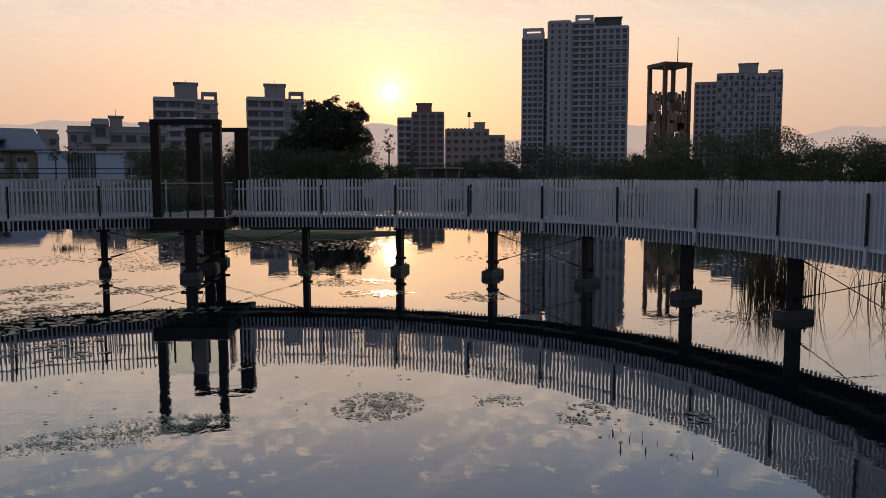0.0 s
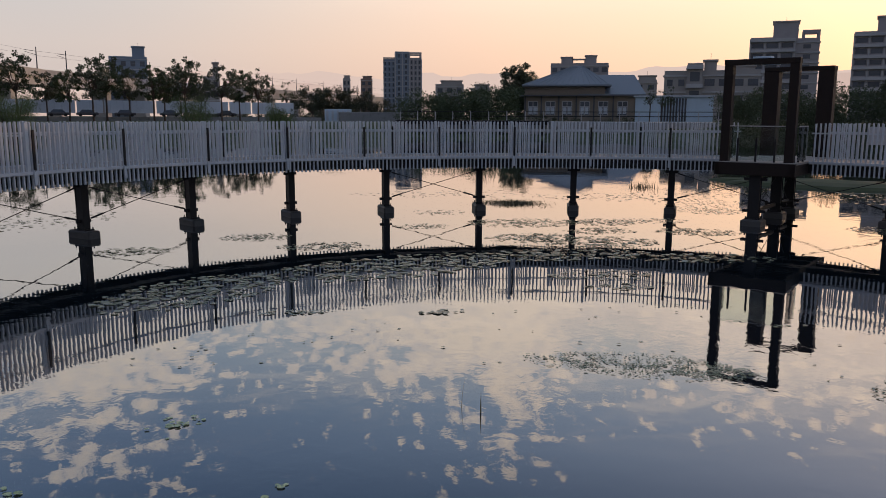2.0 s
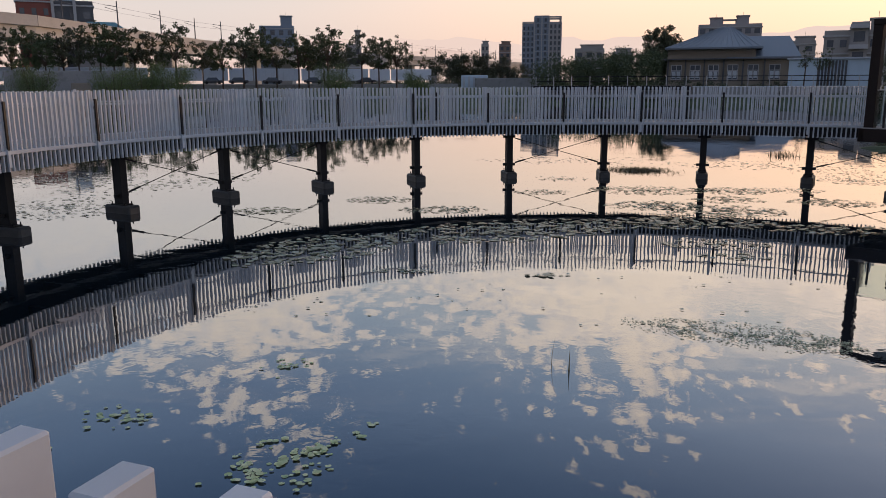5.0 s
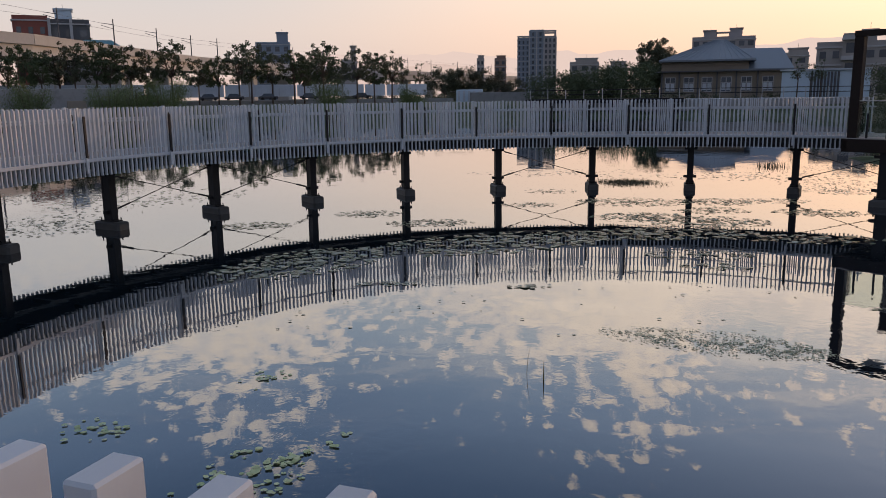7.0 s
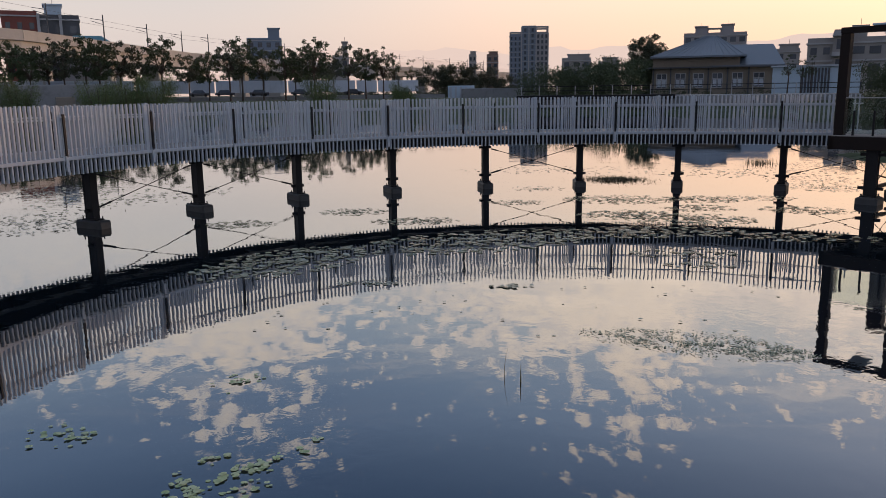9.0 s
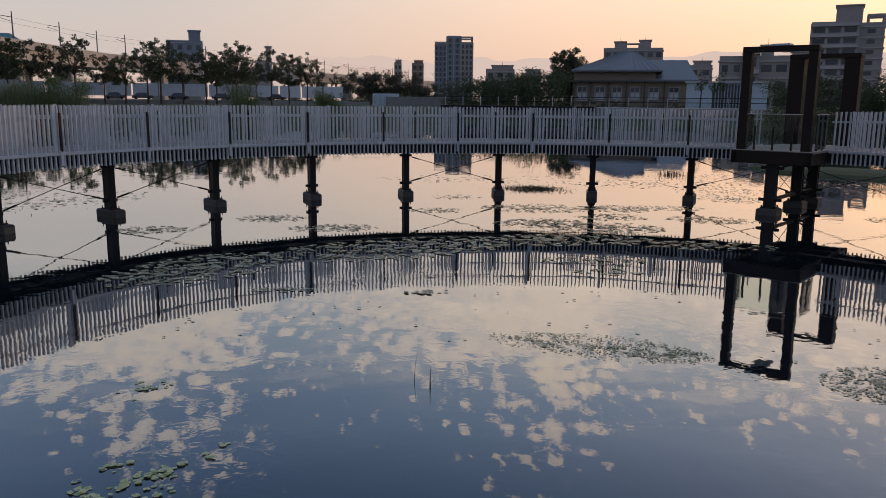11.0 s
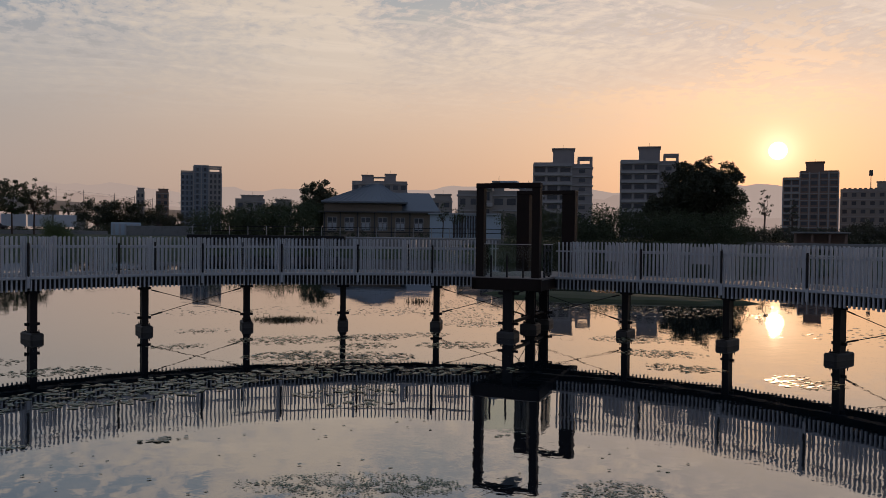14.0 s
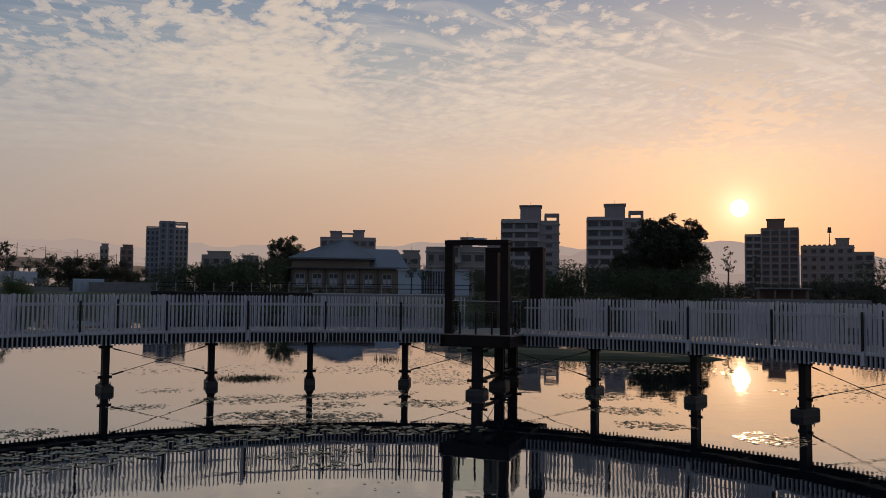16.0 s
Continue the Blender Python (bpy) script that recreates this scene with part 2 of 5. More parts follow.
LAND = surface("bank_grass", (0.042, 0.058, 0.020), 0.9, grain=3, vary=0.5, stain=0.7, stain_scale=0.12, second=(0.10, 0.095, 0.05), bump=0.5)
BARK = surface("bark", (0.09, 0.065, 0.05), 0.9, grain=9, vary=0.4, bump=0.5)
LEAF = leaf_surface("leaves", (0.05, 0.07, 0.03), (0.085, 0.105, 0.048))
LEAF_DARK = leaf_surface("dark_leaves", (0.055, 0.064, 0.038), (0.095, 0.10, 0.058))
LEAF_WILLOW = leaf_surface("willow_leaves", (0.09, 0.13, 0.04), (0.17, 0.21, 0.08))
REED = leaf_surface("dry_reed", (0.07, 0.055, 0.025), (0.12, 0.10, 0.04))
PAD = leaf_surface("lily_pad", (0.42, 0.52, 0.22), (0.68, 0.72, 0.42), 0.35, 0.05)
PAD_DULL = leaf_surface("old_lily_pad", (0.13, 0.17, 0.09), (0.42, 0.42, 0.29), 0.22, 0.05)
PAD_FINE = leaf_surface("small_floating_leaf", (0.20, 0.26, 0.14), (0.40, 0.43, 0.27), 0.4, 0.05)
WATER = water_surface()
GLASS = glass_surface("clear_glass")
PANE = surface("dark_window_glass", (0.085, 0.092, 0.108), 0.18, grain=3, vary=0.3, stain=0.3, bump=0.01, random_by="object")
WALL_GREY = surface("grey_tile_wall", (0.36, 0.33, 0.33), 0.8, grain=3, vary=0.15, stain=0.5, stain_scale=0.15)
TOWER_WALL = surface("violet_grey_tile", (0.60, 0.565, 0.575), 0.8, grain=3, vary=0.12, stain=0.4, stain_scale=0.12)
WALL_PALE = surface("pale_render_wall", (0.36, 0.33, 0.31), 0.85, grain=3, vary=0.12, stain=0.5, stain_scale=0.2)
WALL_TAN = surface("tan_brick_wall", (0.27, 0.225, 0.18), 0.85, grain=5, vary=0.2, stain=0.5, stain_scale=0.3)
WALL_BROWN = surface("brown_tile_wall", (0.28, 0.19, 0.155), 0.85, grain=3, vary=0.2, stain=0.5, stain_scale=0.2)
WALL_BLUE = surface("blue_grey_wall", (0.21, 0.25, 0.31), 0.7, grain=3, vary=0.15, stain=0.4, stain_scale=0.2)
WALL_RED = surface("red_brick_wall", (0.27, 0.09, 0.07), 0.85, grain=4, vary=0.2, stain=0.4, stain_scale=0.2)
WALL_DARK = surface("dark_metal_wall", (0.09, 0.09, 0.10), 0.6, grain=4, vary=0.2, stain=0.4, stain_scale=0.3)
BAND = surface("pale_concrete_band", (0.46, 0.445, 0.45), 0.8, grain=3, vary=0.12, stain=0.5, stain_scale=0.25)
ROOF = surface("grey_metal_roof", (0.17, 0.195, 0.23), 0.45, 0.1, grain=4, vary=0.12, stain=0.4, stain_scale=0.3)
HOARD = surface("white_hoarding", (0.52, 0.55, 0.60), 0.7, grain=4, vary=0.1, stain=0.5, stain_scale=0.4, random_by="object")
SHED = surface("pale_blue_sheet", (0.50, 0.60, 0.70), 0.55, grain=4, vary=0.1, stain=0.4, stain_scale=0.4)
VIADUCT = surface("viaduct_concrete", (0.44, 0.415, 0.40), 0.85, grain=2, vary=0.15, stain=0.5, stain_scale=0.15)
CAR = surface("car_paint", (0.06, 0.06, 0.07), 0.3, 0.2, grain=4, vary=0.2, stain=0.2)
WOOD_PANEL = surface("weathered_panel", (0.24, 0.16, 0.11), 0.8, grain=8, vary=0.6, stain=0.5, random_by="object")
# air haze is put into these glowing tones, the nearer ridge darker
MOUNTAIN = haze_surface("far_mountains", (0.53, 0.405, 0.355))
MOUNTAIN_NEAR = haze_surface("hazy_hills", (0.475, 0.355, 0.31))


# ---------------------------------------------------------------- helpers for shapes
def mesh_of(name, bm, material):
    bmesh.ops.recalc_face_normals(bm, faces=bm.faces)
    me = bpy.data.meshes.new(name)
    bm.to_mesh(me)
    bm.free()
    me.materials.append(material)
    return me


def part(name, bm, material, parent, label="", kind=""):
    ob = new(name, mesh_of(name, bm, material) if isinstance(bm, bmesh.types.BMesh) else bm)
    ob.parent = parent
    return tagged(ob, label, kind=kind)


def thing(name, m, label, category, group="", kind=""):
    ob = new(name)
    ob.empty_display_size = 0.2
    ob.matrix_world = m
    return tagged(ob, label, category, group, kind)


def solid(name, bm, material, m, label, category, group="", kind=""):
    ob = new(name, mesh_of(name, bm, material))
    ob.matrix_world = m
    return tagged(ob, label, category, group, kind)


def box(bm, x0, x1, y0, y1, z0, z1, m=None):
    r = bmesh.ops.create_cube(bm, size=1.0)
    bmesh.ops.transform(bm, verts=r["verts"], matrix=(m or Matrix()) @ Matrix.LocRotScale(
        ((x0 + x1) / 2, (y0 + y1) / 2, (z0 + z1) / 2), None, (abs(x1 - x0), abs(y1 - y0), abs(z1 - z0))))
    return r["verts"]


def soft_box(bm, x0, x1, y0, y1, z0, z1, by=0.01, m=None):
    vs = box(bm, x0, x1, y0, y1, z0, z1, m)
    es = list({e for v in vs for e in v.link_edges})
    bmesh.ops.bevel(bm, geom=es, offset=by, segments=1, affect="EDGES", profile=0.5)


def rod(bm, a, b, r0, r1=None, n=6):
    a, b = Vector(a), Vector(b)
    way = b - a
    m = Matrix.Translation((a + b) / 2) @ way.to_track_quat("Z", "Y").to_matrix().to_4x4()
    bmesh.ops.create_cone(bm, cap_ends=True, segments=n, radius1=r0, radius2=r0 if r1 is None else r1, depth=way.length, matrix=m)


def data_mesh(name, verts, faces, material):
    me = bpy.data.meshes.new(name)
    me.from_pydata(verts, [], faces)
    me.materials.append(material)
    me.update()
    return me


# ---------------------------------------------------------------- the ground, the pond, the hills
CX, CY, R = 4.315, 14.855, 15.415          # the ring bridge
Z_SLAT, Z_DECK, Z_RAIL = 1.70, 2.145, 3.45
WIDTH = 2.75
GROUND = 2.4
EYE = Vector((0.4, 0.1))


def far_at(az, d, z=GROUND):
    return Vector((EYE.x - d * math.sin(radians(az)), EYE.y + d * math.cos(radians(az)), z))


def shore(phi):
    """How far the water reaches from the ring's middle, by direction (degrees)."""
    pts = [(-180, 95), (-120, 70), (-60, 60), (-20, 80), (8, 92), (30, 100), (50, 105), (70, 118), (90, 124), (110, 128), (130, 128), (150, 120), (180, 95)]
    for (a, ra), (b, rb) in zip(pts, pts[1:]):
        if a <= phi <= b:
            f = (phi - a) / (b - a)
            return ra + (rb - ra) * f + 0.6 * math.sin(phi * 0.9) + 0.35 * math.sin(phi * 2.3)
    return 50


def make_ground():
    steps = [(-6, -0.9), (-2.5, -0.5), (-0.3, -0.05), (0.3, 0.12), (3, 0.35), (7, 0.9), (12, 1.9), (18, GROUND), (30, GROUND), (60, GROUND), (120, GROUND), (300, GROUND),
             (700, GROUND + 0.5), (1500, 3.0), (4600, 3.0)]
    count = 180
    verts, faces = [(CX, CY, -1.2)], []
    for i in range(count):
        phi = -180 + 360 * i / count
        s = shore(phi)
        c, d = math.cos(radians(phi)), math.sin(radians(phi))
        for k, (off, z) in enumerate(steps):
            wob = 0.12 * math.sin(i * 1.7 + k) if 3 < k < 9 else 0
            verts.append((CX + c * (s + off), CY + d * (s + off), z + wob))
    n = len(steps)
    for i in range(count):
        j = (i + 1) % count
        faces.append((0, 1 + i * n, 1 + j * n))
        for k in range(n - 1):
            faces.append((1 + i * n + k, 1 + i * n + k + 1, 1 + j * n + k + 1, 1 + j * n + k))
    ob = new("ground", data_mesh("ground", verts, faces, LAND))
    for p in ob.data.polygons:
        p.use_smooth = True
    tagged(ob, "grassy bank round a pond, flat land beyond", "ground", kind="structure")
    bm = bmesh.new()
    bmesh.ops.create_circle(bm, cap_ends=True, segments=96, radius=150)
    water = new("water", mesh_of("water", bm, WATER))
    water.location = (CX, CY, 0)
    tagged(water, "calm pond water mirroring an evening sky", "water", kind="structure")


def make_mountains():
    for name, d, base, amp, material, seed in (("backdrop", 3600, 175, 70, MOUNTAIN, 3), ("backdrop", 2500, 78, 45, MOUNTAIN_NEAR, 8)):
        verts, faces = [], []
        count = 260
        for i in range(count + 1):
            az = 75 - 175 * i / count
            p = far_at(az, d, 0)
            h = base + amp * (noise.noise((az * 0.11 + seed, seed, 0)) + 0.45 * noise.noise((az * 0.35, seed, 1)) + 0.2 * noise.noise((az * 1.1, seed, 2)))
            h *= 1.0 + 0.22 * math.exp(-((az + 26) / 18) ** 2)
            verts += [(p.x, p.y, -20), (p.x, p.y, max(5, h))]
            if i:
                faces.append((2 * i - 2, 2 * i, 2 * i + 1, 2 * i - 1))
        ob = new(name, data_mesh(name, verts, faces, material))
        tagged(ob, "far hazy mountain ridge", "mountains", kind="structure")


make_ground()
make_mountains()


def make_islet():
    """A long low grass island just beyond the ring."""
    verts, faces = [], []
    count, rings = 40, ((1.06, -0.25), (1.0, 0.0), (0.9, 0.14), (0.55, 0.26), (0.0, 0.3))
    for k, (f, z) in enumerate(rings):
        for i in range(count):
            a = 2 * math.pi * i / count
            w = 1 + 0.12 * math.sin(3 * a + 1) + 0.08 * math.sin(7 * a)
            x, y = math.cos(a) * 7.5 * f * w, math.sin(a) * 2.3 * f * w
            c, s_ = math.cos(radians(-40)), math.sin(radians(-40))
            verts.append((25.5 + x * c - y * s_, 40.5 + x * s_ + y * c, z))
    for k in range(len(rings) - 1):
        for i in range(count):
            j = (i + 1) % count
            faces.append((k * count + i, k * count + j, (k + 1) * count + j, (k + 1) * count + i))
    ob = new("grass_islet", data_mesh("grass_islet", verts, faces, LAND))
    tagged(ob, "low grassy islet in the pond beyond the bridge", "islet", kind="structure")


make_islet()
EYE_3 = Vector((EYE.x, EYE.y, 3.63))


def set_back(before, f):
    """Moves all the things made since then away from the pond by that factor, at the same bearing, growing with the distance."""
    m = Matrix.Translation(EYE_3) @ Matrix.Scale(f, 4) @ Matrix.Translation(-EYE_3)
    for ob in [o for o in scene.objects if o not in before and o.parent is None]:
        ob.matrix_basis = m @ ob.matrix_basis


def so_far():
    return set(scene.objects)



# ---------------------------------------------------------------- the ring bridge
def bump_near(phi):
    """The walkway bows inwards and dips a little on the side where one stands (about 254 degrees)."""
    d = (phi - 253 + 180) % 360 - 180
    return math.exp(-(d / 16.0) ** 2)


def ring_at(phi, r, z=0.0):
    b = bump_near(phi)
    rr = r - 0.45 * b
    return Vector((CX + rr * math.cos(radians(phi)), CY + rr * math.sin(radians(phi)), z - 0.2 * b))


def ring_pose(phi, r, z=0.0):
    """x runs outwards, y along the ring, z up."""
    return Matrix.Translation(ring_at(phi, r, z)) @ Matrix.Rotation(radians(phi), 4, "Z")


def sweep(profile, step=1.5, start=0.0, end=360.0):
    """A band along the ring; profile: corners (r offset, z) in order."""
    bm = bmesh.new()
    closed = end - start >= 360
    count = int(round((end - start) / step))
    rows = []
    for i in range(count + (0 if closed else 1)):
        phi = start + (end - start) * i / count
        rows.append([bm.verts.new(ring_at(phi, R + o, z)) for o, z in profile])
    n = len(profile)
    for i in range(len(rows) if closed else len(rows) - 1):
        a, b = rows[i], rows[(i + 1) % len(rows)]
        for k in range(n):
            bm.faces.new((a[k], a[(k + 1) % n], b[(k + 1) % n], b[k]))
    if not closed:
        bm.faces.new(rows[0])
        bm.faces.new(rows[-1][::-1])
    return bm


def rect(r0, r1, z0, z1):
    return [(r0, z0), (r1, z0), (r1, z1), (r0, z1)]


PIER_0, PIER_STEP = 155.42, 12.972
PIERS = [PIER_0 - PIER_STEP * k for k in range(-3, 25)]
BRACED = [0, 1, 4, 7, 8, 11, 14]


def make_bridge():
    bridge = tagged(new("ring_footbridge", mesh_of("ring_footbridge", sweep(rect(0.10, WIDTH - 0.10, Z_DECK - 0.09, Z_DECK)), DECKING)),
                    "ring-shaped footbridge deck standing on steel piers in a pond", "footbridge", kind="structure")
    for a, b in ((0.07, 0.22), (WIDTH - 0.22, WIDTH - 0.07)):
        part("edge_beam", sweep(rect(a, b, Z_SLAT + 0.06, Z_DECK - 0.1)), BLACK, bridge, "black steel edge beam")
    part("girder", sweep(rect(0.95, 1.30, Z_SLAT - 0.02, Z_DECK - 0.1)), BLACK, bridge, "black steel box girder under the deck")
    bm = bmesh.new()
    box(bm, 0.16, WIDTH - 0.16, -0.06, 0.06, Z_SLAT + 0.12, Z_DECK - 0.1)
    me = mesh_of("cross_beam", bm, RUST)
    for i in range(54):
        ob = part("cross_beam", me, None, bridge)
        ob.matrix_world = ring_pose(i * 360 / 54 + 1.2, R)
    return bridge


def make_pier():
    pier = thing("bridge_pier", ring_pose(PIERS[0], R + 1.17), "black square steel pier on a concrete footing in water", "pier", "piers under the footbridge")
    bm = bmesh.new()
    for x in (-0.165, 0.145):
        soft_box(bm, x, x + 0.02, -0.115, 0.115, 0.2, Z_SLAT + 0.1, 0.004)
    soft_box(bm, -0.155, 0.155, -0.1, 0.1, 0.2, Z_SLAT + 0.1, 0.02)
    part("column", bm, BLACK, pier, "black steel column")
    bm = bmesh.new()
    soft_box(bm, -0.52, 0.52, -0.21, 0.21, -1.1, 0.23, 0.05)
    part("footing", bm, WET_CONCRETE, pier, "chamfered concrete footing, wet at the waterline")
    bm = bmesh.new()
    soft_box(bm, -0.29, 0.29, -0.16, 0.16, 0.22, 0.26, 0.01)
    for x in (-0.25, 0.25):
        for y in (-0.13, 0.13):
            rod(bm, (x, y, 0.25), (x, y, 0.33), 0.018)
    part("base_plate", bm, BLACK, pier)
    for z in (0.5, Z_SLAT - 0.12):
        bm = bmesh.new()
        soft_box(bm, -0.04, 0.04, -0.24, 0.24, z - 0.05, z + 0.05, 0.01)
        part("cable_lug", bm, BLACK, pier)
    return pier


def make_braces():
    for k in BRACED:
        a, b = PIER_0 - PIER_STEP * k, PIER_0 - PIER_STEP * (k + 1)
        for lo, hi in ((a, b), (b, a)):
            p = ring_at(lo, R + 1.17, 0.5)
            q = ring_at(hi, R + 1.17, Z_SLAT - 0.12)
            way = (q - p).normalized()
            p, q = p + way * 0.24, q - way * 0.24
            brace = thing("brace_cable", Matrix.Translation(p), "thin dark steel cable bracing two bridge piers crosswise", "cable", "cables between the piers")
            bm = bmesh.new()
            rod(bm, (0, 0, 0), q - p, 0.013, n=5)
            part("cable", bm, BLACK, brace)
            bm = bmesh.new()
            rod(bm, way * 0.02, way * 0.42, 0.028, n=6)
            part("turnbuckle", bm, BLACK, brace)
            bm = bmesh.new()
            rod(bm, q - p - way * 0.3, q - p - way * 0.02, 0.024, n=6)
            part("turnbuckle", bm, BLACK, brace)


def slat_bm():
    bm = bmesh.new()
    soft_box(bm, -0.038, 0.038, -0.0225, 0.0225, Z_SLAT, Z_RAIL, 0.004)
    return bm


POSTS = [3.2 + 10.66 * k for k in range(-12, 4)] + [64.8 + 10.75 * k for k in range(15)]      # the posts break step at the lookout
GAP = (47.2, 56.9)           # where the lookout breaks the railing


def make_railing(name, off, label, count, start, parts_from, parts_to):
    rail = tagged(new(name, mesh_of(name, sweep(rect(off + (0.06 if off < 1 else -0.1), off + (0.1 if off < 1 else -0.06), Z_RAIL - 0.36, Z_RAIL - 0.31), start=GAP[1], end=GAP[0] + 360), WHITE)),
                  label, "railing", "railings of the footbridge")
    part("bottom_rail", sweep(rect(off - 0.06, off + 0.06, Z_DECK - 0.06, Z_DECK + 0.02), start=GAP[1], end=GAP[0] + 360), WHITE, rail, "white band along the deck edge")
    me = mesh_of("slat", slat_bm(), WHITE)
    proto = np.array([v.co for v in me.vertices])
    polys = [tuple(p.vertices) for p in me.polygons]
    verts, faces = [], []
    rng = random.Random(name)
    made = 0
    for i in range(count):
        phi = (start + 360 * i / count) % 360
        if GAP[0] < phi < GAP[1]:
            continue
        m = ring_pose(phi, R + off, rng.gauss(0, 0.006)) @ Matrix.Rotation(rng.gauss(0, 0.012), 4, "Z")
        if parts_from < phi < parts_to and made < 300:
            made += 1
            ob = part("slat", me, None, rail)
            ob.matrix_world = m
        else:
            base = len(verts)
            mm = np.array(m)
            verts += [tuple(v) for v in proto @ mm[:3, :3].T + mm[:3, 3]]
            faces += [tuple(base + k for k in p) for p in polys]
    ob = new("slats", data_mesh("slats", verts, faces, WHITE_JOINED))
    ob.parent = rail
    tagged(ob, "row of white vertical slats", kind="stuff")
    bm = bmesh.new()
    soft_box(bm, -0.02, 0.02, -0.035, 0.035, Z_DECK + 0.02, Z_RAIL - 0.19, 0.005)
    post = mesh_of("post", bm, BLACK)
    bm = bmesh.new()
    soft_box(bm, -0.02, 0.03, -0.045, 0.045, Z_SLAT + 0.1, Z_DECK + 0.06, 0.005)
    foot = mesh_of("post_bracket", bm, WHITE)
    bm = bmesh.new()
    soft_box(bm, -0.036, 0.036, -0.034, 0.034, Z_DECK + 0.03, Z_RAIL + 0.03, 0.004)
    broad = mesh_of("broad_slat", bm, WHITE)
    for at in POSTS:
        phi = (at + (4.2 if off > 1 else 0)) % 360
        if GAP[0] - 0.5 < phi < GAP[1] + 0.5 or 225 < phi < 285 and off < 1:
            continue
        side = -0.085 if off < 1 else -0.09
        ob = part("post", post, None, rail)
        ob.matrix_world = ring_pose(phi, R + off + side)
        part("broad_slat", broad, None, rail).matrix_world = ring_pose(phi + 0.45, R + off)
        if off < 1:
            ob = part("post_bracket", foot, None, rail)
            ob.matrix_world = ring_pose(phi, R + off + side)
    return rail


def make_panels():
    """Blank boards fixed to the outer railing."""
    bm = bmesh.new()
    soft_box(bm, -0.012, 0.012, -0.36, 0.36, Z_DECK + 0.55, Z_RAIL - 0.12, 0.004)
    me = mesh_of("notice_board", bm, BAND)
    for k in range(14):
        phi = 3.2 + 10.66 * (k - 5) + 4.2 + 2.4
        if phi > GAP[0] - 2:
            continue
        ob = new("notice_board", me)
        ob.matrix_world = ring_pose(phi, R + WIDTH - 0.12)
        tagged(ob, "blank pale grey board fixed to the white railing", "board", "boards on the railing")


bridge = make_bridge()
pier_proto = make_pier()
for phi in PIERS[1:]:
    if abs(phi - 51.64) > 2:
        copy_thing(pier_proto, ring_pose(phi, R + 1.17))
make_braces()
make_railing("inner_railing", 0.0, "white railing of close vertical slats round the inside of the ring", 660, 0.325, 5.0, 168.0)
make_railing("outer_railing", WIDTH, "white railing of close vertical slats round the outside of the ring", 780, 0.11, 20.0, 150.0)
make_panels()


# ---------------------------------------------------------------- the lookout with its two portals
LOOK_AT, LOOK_TURN = (12.62, 25.74, 0), 47.2      # middle of its front edge, and the way it runs


